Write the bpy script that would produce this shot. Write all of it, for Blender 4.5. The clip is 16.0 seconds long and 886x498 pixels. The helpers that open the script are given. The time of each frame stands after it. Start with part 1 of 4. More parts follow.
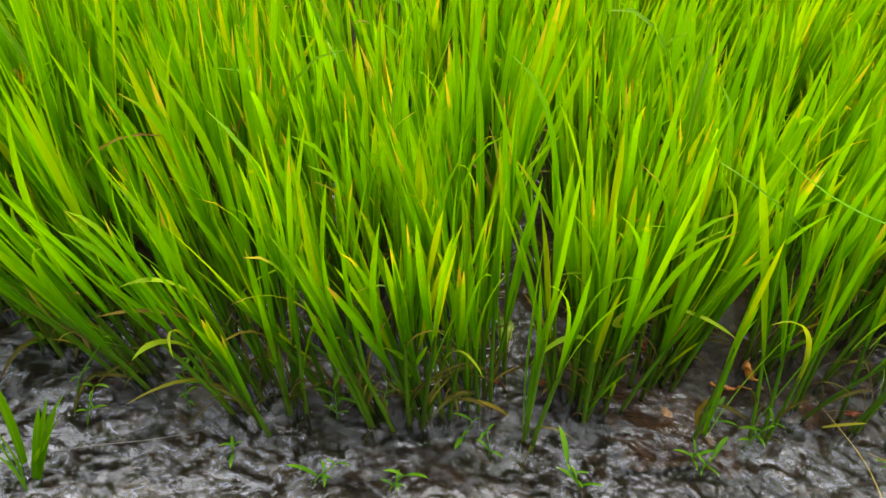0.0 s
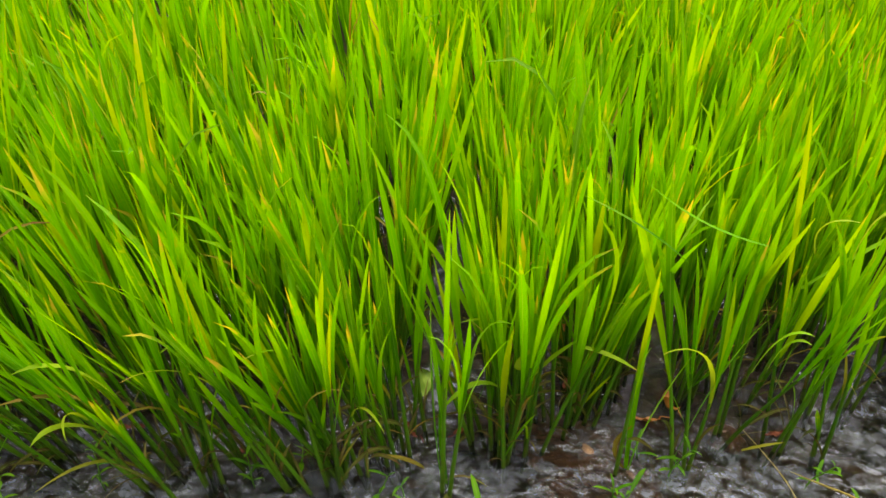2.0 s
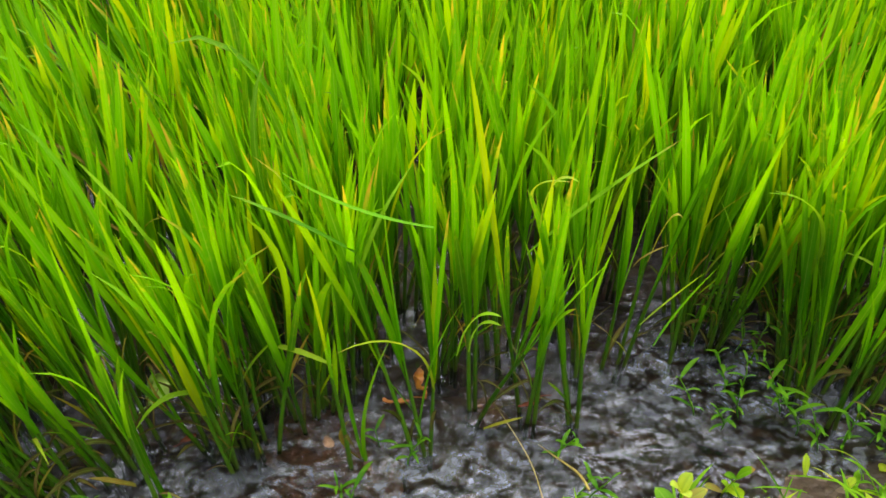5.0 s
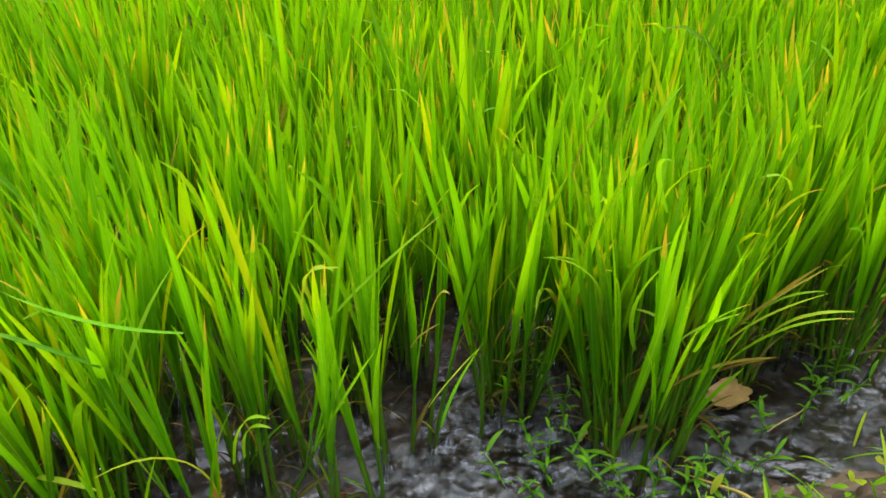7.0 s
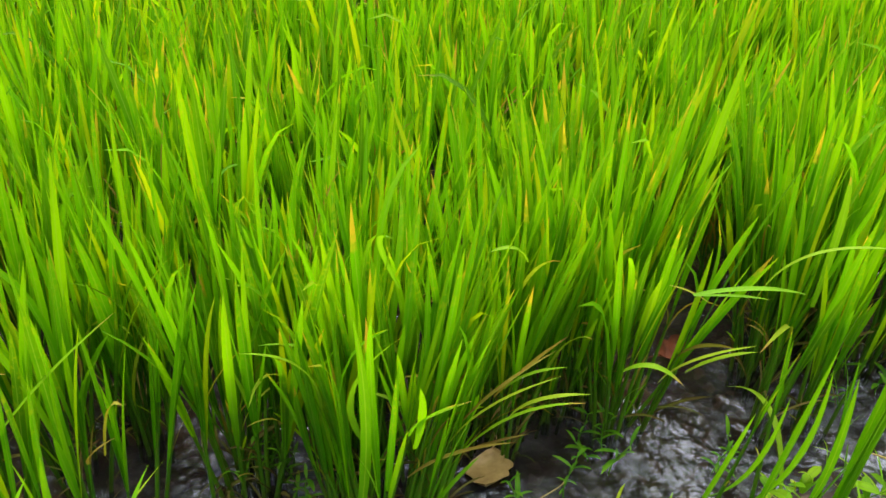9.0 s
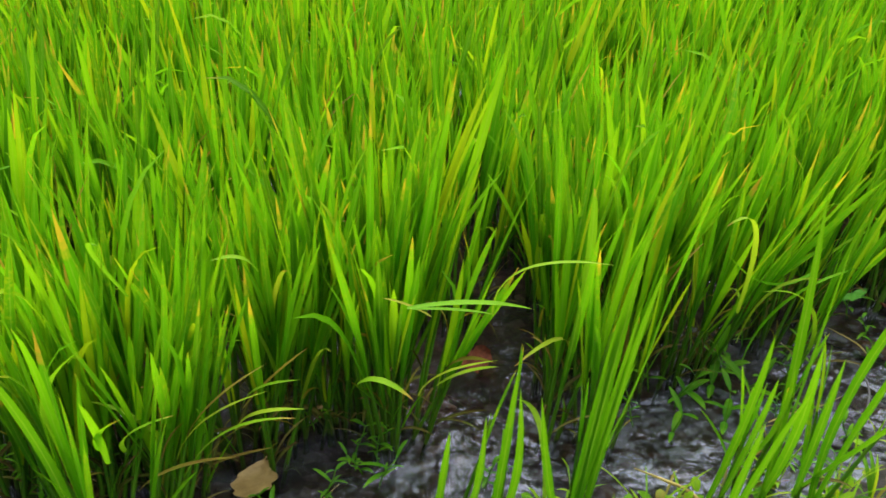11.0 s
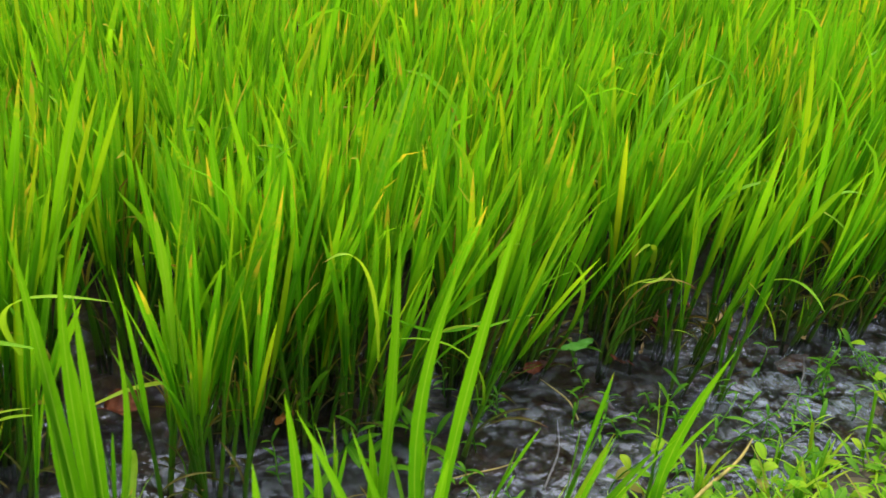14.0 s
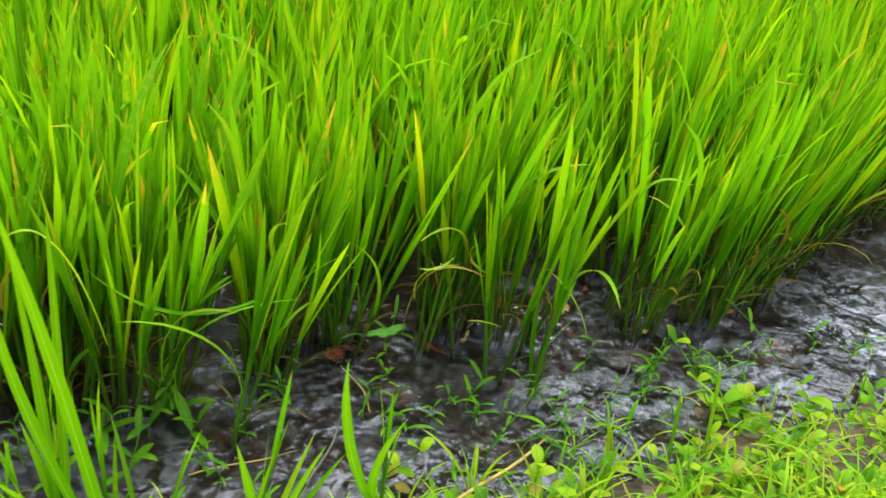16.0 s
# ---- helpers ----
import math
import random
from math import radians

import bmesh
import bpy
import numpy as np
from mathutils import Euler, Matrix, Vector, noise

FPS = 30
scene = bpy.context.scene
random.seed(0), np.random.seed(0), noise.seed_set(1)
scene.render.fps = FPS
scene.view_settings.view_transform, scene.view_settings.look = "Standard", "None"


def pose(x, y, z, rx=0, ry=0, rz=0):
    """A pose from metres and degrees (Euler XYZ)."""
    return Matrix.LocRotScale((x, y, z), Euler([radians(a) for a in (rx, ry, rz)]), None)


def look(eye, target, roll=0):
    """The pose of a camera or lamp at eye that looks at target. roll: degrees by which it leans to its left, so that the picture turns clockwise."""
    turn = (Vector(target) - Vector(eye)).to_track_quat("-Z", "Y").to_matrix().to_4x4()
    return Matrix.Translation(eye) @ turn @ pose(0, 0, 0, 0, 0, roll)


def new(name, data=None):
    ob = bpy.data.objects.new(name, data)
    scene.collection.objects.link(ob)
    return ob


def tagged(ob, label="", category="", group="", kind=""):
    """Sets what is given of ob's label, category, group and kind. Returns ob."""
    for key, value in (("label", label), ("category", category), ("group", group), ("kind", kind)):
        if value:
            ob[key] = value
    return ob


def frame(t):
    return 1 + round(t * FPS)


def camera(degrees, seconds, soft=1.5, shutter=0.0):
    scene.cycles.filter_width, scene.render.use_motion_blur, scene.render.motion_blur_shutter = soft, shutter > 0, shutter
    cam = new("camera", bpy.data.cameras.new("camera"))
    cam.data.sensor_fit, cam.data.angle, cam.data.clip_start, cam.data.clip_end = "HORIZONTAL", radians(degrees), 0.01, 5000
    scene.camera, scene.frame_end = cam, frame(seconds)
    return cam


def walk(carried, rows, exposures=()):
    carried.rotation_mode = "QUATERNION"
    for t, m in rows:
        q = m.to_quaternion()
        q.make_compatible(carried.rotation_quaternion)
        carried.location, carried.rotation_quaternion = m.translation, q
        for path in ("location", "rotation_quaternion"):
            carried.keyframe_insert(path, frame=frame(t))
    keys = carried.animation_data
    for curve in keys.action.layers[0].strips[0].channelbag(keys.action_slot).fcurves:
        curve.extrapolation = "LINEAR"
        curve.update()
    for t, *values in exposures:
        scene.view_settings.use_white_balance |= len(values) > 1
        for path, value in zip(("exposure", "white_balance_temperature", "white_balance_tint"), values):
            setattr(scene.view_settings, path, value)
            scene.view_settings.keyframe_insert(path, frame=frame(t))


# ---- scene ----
cam = camera(51.0, 16.0, soft=1.5, shutter=0.2)
PATH = [
    (0, (0.122, -0.031, 0.869), (0.103, 1.639, -0.231), 10.1),
    (0.5, (0.141, -0.03, 0.874), (0.125, 1.636, -0.233), 9.4),
    (1, (0.184, -0.034, 0.889), (0.141, 1.636, -0.211), 8.2),
    (1.5, (0.216, -0.035, 0.897), (0.168, 1.67, -0.146), 5.7),
    (2, (0.249, -0.034, 0.896), (0.223, 1.694, -0.109), 4.8),
    (2.5, (0.273, -0.036, 0.896), (0.307, 1.682, -0.127), 4.5),
    (3, (0.304, -0.036, 0.899), (0.4, 1.675, -0.13), 5.2),
    (3.2, (0.311, -0.032, 0.912), (0.435, 1.666, -0.137), 5.8),
    (5.3, (0.668, 0.097, 0.931), (0.649, 1.742, -0.207), -1.7),
    (5.5, (0.681, 0.095, 0.921), (0.675, 1.758, -0.19), -2.0),
    (6, (0.735, 0.101, 0.922), (0.837, 1.786, -0.15), -1.7),
    (6.5, (0.76, 0.104, 0.925), (0.938, 1.797, -0.125), -1.8),
    (7, (0.779, 0.126, 0.927), (1.003, 1.83, -0.094), -2.4),
    (7.5, (0.82, 0.164, 0.941), (1.124, 1.864, -0.068), -1.2),
    (8, (0.906, 0.215, 0.961), (1.29, 1.881, -0.077), 0.3),
    (8.2, (0.937, 0.223, 0.955), (1.355, 1.888, -0.071), 0.4),
    (10.3, (1.163, 0.225, 0.948), (1.63, 1.877, -0.079), -0.1),
    (10.5, (1.208, 0.217, 0.941), (1.673, 1.87, -0.084), -0.2),
    (11, (1.327, 0.171, 0.949), (1.79, 1.824, -0.077), 0.9),
    (11.5, (1.385, 0.14, 0.943), (1.875, 1.793, -0.071), 3.0),
    (12, (1.428, 0.133, 0.949), (1.924, 1.792, -0.051), 3.7),
    (12.5, (1.512, 0.155, 0.924), (2.015, 1.819, -0.065), 3.5),
    (13, (1.625, 0.177, 0.934), (2.125, 1.84, -0.059), 3.4),
    (13.5, (1.699, 0.184, 0.917), (2.228, 1.842, -0.068), 4.1),
    (14, (1.793, 0.183, 0.896), (2.335, 1.845, -0.075), 4.6),
    (14.5, (1.897, 0.164, 0.913), (2.418, 1.833, -0.059), 5.5),
    (15, (1.982, 0.153, 0.913), (2.472, 1.824, -0.07), 6.3),
    (15.5, (2.05, 0.151, 0.898), (2.523, 1.819, -0.099), 6.0),
    (16, (2.143, 0.179, 0.898), (2.626, 1.819, -0.141), 5.9),
]
walk(cam, [(t, look(eye, target, roll)) for t, eye, target, roll in PATH],
     [(0, 2.12, 7400, 10), (3, 2.10, 7200, 10), (6, 2.07, 6600, 10), (8, 2.08, 6650, 10), (11, 1.89, 6200, 10), (14, 1.86, 6150, 10), (15, 1.92, 6200, 10), (15.5, 2.05, 6300, 10), (16, 2.16, 6400, 10)])

# ---- world and sun ----
SUN_ELEVATION, SUN_ROTATION = radians(64), radians(20)
world = bpy.data.worlds.new("overcast_sky")
scene.world = world
world.use_nodes = True
wt = world.node_tree
wt.nodes.clear()
w_out = wt.nodes.new("ShaderNodeOutputWorld")
w_bg = wt.nodes.new("ShaderNodeBackground")
w_sky = wt.nodes.new("ShaderNodeTexSky")
w_sky.sky_type = "NISHITA"
w_sky.sun_disc = False
w_sky.sun_elevation, w_sky.sun_rotation = SUN_ELEVATION, SUN_ROTATION
w_sky.air_density, w_sky.dust_density, w_sky.ozone_density = 1.0, 6.0, 1.0
# thin cloud: the blue of the sky is mostly washed out to grey white
w_mix = wt.nodes.new("ShaderNodeMix")
w_mix.data_type = "RGBA"
w_mix.inputs[0].default_value = 0.72
w_mix.inputs[7].default_value = (10.5, 10.7, 11.0, 1)
wt.links.new(w_sky.outputs[0], w_mix.inputs[6])
# an overcast sky is about three times as bright overhead as near the horizon
w_dir = wt.nodes.new("ShaderNodeTexCoord")
w_sep = wt.nodes.new("ShaderNodeSeparateXYZ")
w_up = wt.nodes.new("ShaderNodeMapRange")
w_up.inputs[1].default_value, w_up.inputs[2].default_value = 0.0, 1.0
w_up.inputs[3].default_value, w_up.inputs[4].default_value = 0.45, 1.35
w_mul = wt.nodes.new("ShaderNodeVectorMath")
w_mul.operation = "SCALE"
wt.links.new(w_dir.outputs["Generated"], w_sep.inputs[0])
wt.links.new(w_sep.outputs[2], w_up.inputs[0])
wt.links.new(w_mix.outputs[2], w_mul.inputs[0])
wt.links.new(w_up.outputs[0], w_mul.inputs[3])
wt.links.new(w_mul.outputs[0], w_bg.inputs[0])
w_bg.inputs[1].default_value = 0.041
wt.links.new(w_bg.outputs[0], w_out.inputs[0])

sun_data = bpy.data.lights.new("sun", "SUN")
sun_data.energy, sun_data.angle, sun_data.color = 1.55, radians(85), (1.0, 0.97, 0.88)
sun = new("sun", sun_data)
sun.matrix_world = look((0, 0, 0), (-math.sin(SUN_ROTATION) * math.cos(SUN_ELEVATION),
                                    -math.cos(SUN_ROTATION) * math.cos(SUN_ELEVATION), -math.sin(SUN_ELEVATION)))


# ---- materials ----
class Mat:
    """A small wrapper to write node materials in few lines."""

    def __init__(self, name):
        self.m = bpy.data.materials.new(name)
        self.m.use_nodes = True
        self.t = self.m.node_tree
        self.t.nodes.clear()
        self.out = self.t.nodes.new("ShaderNodeOutputMaterial")

    def node(self, kind, settings=None, **inputs):
        n = self.t.nodes.new("ShaderNode" + kind)
        for key, value in (settings or {}).items():
            if key == "operation":
                n.operation = value
            elif key == "use_clamp":
                n.use_clamp = value
            elif key == "clamp":
                n.clamp = value
            elif key == "data_type":
                n.data_type = value
            elif key == "blend_type":
                n.blend_type = value
        for key, value in inputs.items():
            self.put(n, int(key[1:]) if key[0] == "i" and key[1:].isdigit() else key.replace("_", " "), value)
        return n

    def put(self, n, key, value):
        if isinstance(value, bpy.types.NodeSocket):
            self.t.links.new(value, n.inputs[key])
        else:
            n.inputs[key].default_value = value

    def math(self, op, a, b=0.0, c=0.0, clamp=False):
        return self.node("Math", {"operation": op, "use_clamp": clamp}, i0=a, i1=b, i2=c).outputs[0]

    def mix(self, f, a, b, blend="MIX"):
        return self.node("Mix", {"data_type": "RGBA", "blend_type": blend}, i0=f, i6=a, i7=b).outputs[2]

    def ramp(self, f, *stops):
        n = self.node("ValToRGB", i0=f)
        for k, (at, colour) in enumerate(stops):
            e = n.color_ramp.elements[k] if k < 2 else n.color_ramp.elements.new(at)
            e.position, e.color = at, (*colour, 1) if len(colour) == 3 else colour
        return n.outputs[0]

    def step(self, f, lo, hi):
        return self.node("MapRange", {"clamp": True}, i0=f, i1=lo, i2=hi, i3=0.0, i4=1.0).outputs[0]

    def noise(self, scale, detail=4.0, rough=0.55, vector=None, distort=0.0):
        n = self.node("TexNoise", Scale=scale, Detail=detail, Roughness=rough, Distortion=distort)
        self.put(n, "Vector", vector if vector is not None else self.node("NewGeometry").outputs["Position"])
        return n.outputs[0]

    def bump(self, height, strength, distance):
        return self.node("Bump", Strength=strength, Distance=distance, Height=height).outputs[0]

    def random(self):
        """A number of its own for each leaf, whether it is an object or an island of a joined mesh."""
        s = self.math("ADD", self.node("ObjectInfo").outputs["Random"], self.node("NewGeometry").outputs["Random Per Island"])
        return self.math("FRACT", s)

    def uv(self):
        s = self.node("SeparateXYZ", i0=self.node("UVMap").outputs[0])
        return s.outputs[0], s.outputs[1]

    def shine(self, shader):
        self.t.links.new(shader, self.out.inputs[0])
        return self.m


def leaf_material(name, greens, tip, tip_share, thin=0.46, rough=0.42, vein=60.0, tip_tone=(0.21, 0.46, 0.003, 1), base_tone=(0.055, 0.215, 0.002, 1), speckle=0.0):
    """A thin leaf: light comes through it; colour varies from leaf to leaf and along the blade."""
    m = Mat(name)
    r = m.random()
    u, v = m.uv()
    colour = m.ramp(r, *greens)
    # older tissue towards the tip is yellower; base green deepened with painted shade
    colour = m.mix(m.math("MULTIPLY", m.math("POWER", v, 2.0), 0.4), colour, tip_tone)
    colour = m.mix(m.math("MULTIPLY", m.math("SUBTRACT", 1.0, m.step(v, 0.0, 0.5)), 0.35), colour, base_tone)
    # blotches along the blade and fine parallel veins
    blotch = m.noise(38.0, 3.0)
    colour = m.mix(m.math("MULTIPLY", m.step(blotch, 0.4, 0.75), 0.45), colour, m.mix(0.5, colour, (0.15, 0.34, 0.003, 1)))
    veins = m.math("SINE", m.math("MULTIPLY", u, vein))
    colour = m.mix(m.math("MULTIPLY", m.step(veins, -0.2, 1.0), 0.16), colour, (0.03, 0.12, 0.004, 1))
    rib = m.math("LESS_THAN", m.math("ABSOLUTE", m.math("SUBTRACT", u, 0.5)), 0.05)
    colour = m.mix(m.math("MULTIPLY", rib, 0.35), colour, (0.26, 0.42, 0.06, 1))
    # yellow flecks and a pale margin on the outer half of the older leaves
    r3 = m.step(m.math("FRACT", m.math("MULTIPLY", r, 41.3)), 0.25, 0.9)
    fleck = m.math("MULTIPLY", m.step(m.noise(130.0, 3.0, 0.6), 0.52, 0.66), m.step(v, 0.35, 0.85))
    margin = m.math("MULTIPLY", m.step(m.math("ABSOLUTE", m.math("SUBTRACT", u, 0.5)), 0.36, 0.5), m.step(v, 0.3, 0.9))
    aged = m.math("MULTIPLY", m.math("MULTIPLY", m.math("MAXIMUM", fleck, margin), r3), speckle)
    colour = m.mix(aged, colour, (0.42, 0.43, 0.012, 1))
    # dried tips on some of the leaves
    r2 = m.math("FRACT", m.math("MULTIPLY", r, 17.31))
    some = m.math("LESS_THAN", r2, tip_share)
    start = m.math("MULTIPLY_ADD", m.math("POWER", m.math("FRACT", m.math("MULTIPLY", r, 71.7)), 2.0), -0.20, 0.98)
    edge = m.math("ADD", v, m.math("MULTIPLY", m.math("SUBTRACT", m.noise(90.0, 2.0), 0.5), 0.2))
    dry = m.math("MULTIPLY", some, m.step(m.math("SUBTRACT", edge, start), 0.0, 0.10))
    browner = m.mix(m.step(m.math("FRACT", m.math("MULTIPLY", r, 133.1)), 0.5, 0.95), tip, m.mix(0.45, tip, (0.22, 0.10, 0.03, 1)))
    colour = m.mix(dry, colour, browner)
    p = m.node("BsdfPrincipled", Base_Color=colour, Roughness=rough)
    m.put(p, "Normal", m.bump(veins, 0.25, 0.0006))
    m.put(p, "Specular IOR Level", 0.11)
    lit = m.mix(1.0, colour, (1.65, 1.45, 0.5, 1), "MULTIPLY")
    tr = m.node("BsdfTranslucent", Color=lit)
    return m.shine(m.node("MixShader", i0=thin, i1=p.outputs[0], i2=tr.outputs[0]).outputs[0])


def plain_material(name, a, b, scale=60.0, rough=0.6, bump=0.4, distance=0.001, specular=0.4):
    m = Mat(name)
    n = m.noise(scale, 5.0, 0.6)
    colour = m.ramp(n, (0.3, a), (0.7, b))
    p = m.node("BsdfPrincipled", Base_Color=colour, Roughness=rough)
    m.put(p, "Specular IOR Level", specular)
    m.put(p, "Normal", m.bump(m.noise(scale * 3.1, 4.0), bump, distance))
    return m.shine(p.outputs[0])


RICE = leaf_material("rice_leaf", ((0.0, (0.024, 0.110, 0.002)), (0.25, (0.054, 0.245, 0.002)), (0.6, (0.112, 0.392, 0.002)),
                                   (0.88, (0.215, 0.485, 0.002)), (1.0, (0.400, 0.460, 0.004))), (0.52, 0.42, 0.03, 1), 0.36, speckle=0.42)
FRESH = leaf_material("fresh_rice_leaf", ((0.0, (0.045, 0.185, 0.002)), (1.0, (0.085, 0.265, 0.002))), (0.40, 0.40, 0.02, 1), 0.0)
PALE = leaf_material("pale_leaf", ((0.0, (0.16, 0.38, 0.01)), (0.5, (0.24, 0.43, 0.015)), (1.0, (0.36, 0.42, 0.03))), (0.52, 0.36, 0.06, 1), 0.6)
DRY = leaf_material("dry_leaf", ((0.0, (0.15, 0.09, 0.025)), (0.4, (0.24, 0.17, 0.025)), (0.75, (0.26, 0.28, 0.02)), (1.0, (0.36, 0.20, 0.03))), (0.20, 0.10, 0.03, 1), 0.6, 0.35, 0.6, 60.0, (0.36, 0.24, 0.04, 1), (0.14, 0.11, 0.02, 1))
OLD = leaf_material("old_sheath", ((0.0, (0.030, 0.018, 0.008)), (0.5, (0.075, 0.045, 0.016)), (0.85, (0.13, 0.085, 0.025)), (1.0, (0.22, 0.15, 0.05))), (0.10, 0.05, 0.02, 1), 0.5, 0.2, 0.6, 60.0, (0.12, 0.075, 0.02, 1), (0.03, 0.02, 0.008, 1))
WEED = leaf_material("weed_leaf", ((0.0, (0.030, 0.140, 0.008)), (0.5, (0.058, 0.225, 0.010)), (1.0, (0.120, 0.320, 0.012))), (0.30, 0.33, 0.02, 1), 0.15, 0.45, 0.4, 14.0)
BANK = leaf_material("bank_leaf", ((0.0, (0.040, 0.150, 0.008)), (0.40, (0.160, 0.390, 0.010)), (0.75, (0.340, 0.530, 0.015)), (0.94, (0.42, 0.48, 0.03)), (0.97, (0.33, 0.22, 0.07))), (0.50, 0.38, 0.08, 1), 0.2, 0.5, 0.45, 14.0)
ROTTEN = plain_material("rotten_straw", (0.07, 0.065, 0.06), (0.17, 0.155, 0.14), 90.0, 0.6)
STRAW = plain_material("straw", (0.26, 0.19, 0.04), (0.42, 0.33, 0.08), 90.0, 0.6)
FALLEN = {
    "tan": plain_material("tan_dead_leaf", (0.25, 0.16, 0.055), (0.42, 0.29, 0.11), 70.0, 0.4, 0.5, 0.001),
    "red": plain_material("red_dead_leaf", (0.055, 0.015, 0.007), (0.19, 0.052, 0.020), 70.0, 0.65, 0.8, 0.002, 0.2),
    "fresh": plain_material("fresh_green_leaf", (0.05, 0.20, 0.015), (0.11, 0.31, 0.03), 50.0, 0.5, 0.4, 0.001, 0.2),
    "rotten": plain_material("rotten_dead_leaf", (0.030, 0.012, 0.007), (0.085, 0.034, 0.018), 70.0, 0.6, 0.8, 0.002, 0.2),
    "orange": plain_material("orange_dead_leaf", (0.30, 0.09, 0.015), (0.45, 0.20, 0.03), 70.0, 0.4, 0.5, 0.001),
    "green": plain_material("soft_green_leaf", (0.16, 0.30, 0.03), (0.28, 0.40, 0.06), 50.0, 0.45, 0.4, 0.001),
}


def stem_material():
    m = Mat("rice_stem")
    z = m.node("SeparateXYZ", i0=m.node("NewGeometry").outputs["Position"]).outputs[2]
    u, v = m.uv()
    green = m.ramp(m.random(), (0.0, (0.024, 0.092, 0.003)), (1.0, (0.075, 0.215, 0.007)))
    n = m.noise(120.0, 3.0)
    colour = m.mix(m.math("MULTIPLY", m.step(n, 0.45, 0.7), 0.4), green, (0.12, 0.125, 0.012, 1))
    # the lowest sheaths are old, brown and muddy
    old = m.math("SUBTRACT", 1.0, m.step(m.math("ADD", v, m.math("MULTIPLY", n, 0.3)), 0.20, 0.60))
    colour = m.mix(m.math("MULTIPLY", old, 0.75), colour, (0.048, 0.030, 0.010, 1))
    p = m.node("BsdfPrincipled", Base_Color=colour, Roughness=0.55)
    m.put(p, "Specular IOR Level", 0.12)
    m.put(p, "Normal", m.bump(m.math("SINE", m.math("MULTIPLY", u, 50.0)), 0.3, 0.0006))
    return m.shine(p.outputs[0])


STEM = stem_material()


def mud_material():
    m = Mat("mud")
    a, b, c = m.noise(7.0, 6.0, 0.6), m.noise(46.0, 5.0, 0.65), m.noise(2.3, 3.0)
    colour = m.ramp(a, (0.34, (0.010, 0.007, 0.005)), (0.52, (0.034, 0.019, 0.012)), (0.68, (0.080, 0.049, 0.031)))
    colour = m.mix(m.math("MULTIPLY", m.step(b, 0.5, 0.72), 0.45), colour, (0.12, 0.080, 0.052, 1))
    colour = m.mix(m.math("MULTIPLY", m.step(c, 0.52, 0.68), 0.45), colour, (0.11, 0.068, 0.042, 1))
    cells = m.node("TexVoronoi", Scale=55.0, Vector=m.node("NewGeometry").outputs["Position"])
    fleck = m.step(m.node("SeparateColor", i0=cells.outputs["Color"]).outputs[0], 0.72, 0.8)
    colour = m.mix(m.math("MULTIPLY", fleck, 0.5), colour, (0.20, 0.145, 0.10, 1))
    p = m.node("BsdfPrincipled", Base_Color=colour, Roughness=0.6)
    m.put(p, "Normal", m.bump(m.math("ADD", a, m.math("ADD", m.math("MULTIPLY", b, 0.5), m.math("MULTIPLY", cells.outputs["Distance"], -0.4))), 0.8, 0.012))
    return m.shine(p.outputs[0])


MUD = mud_material()


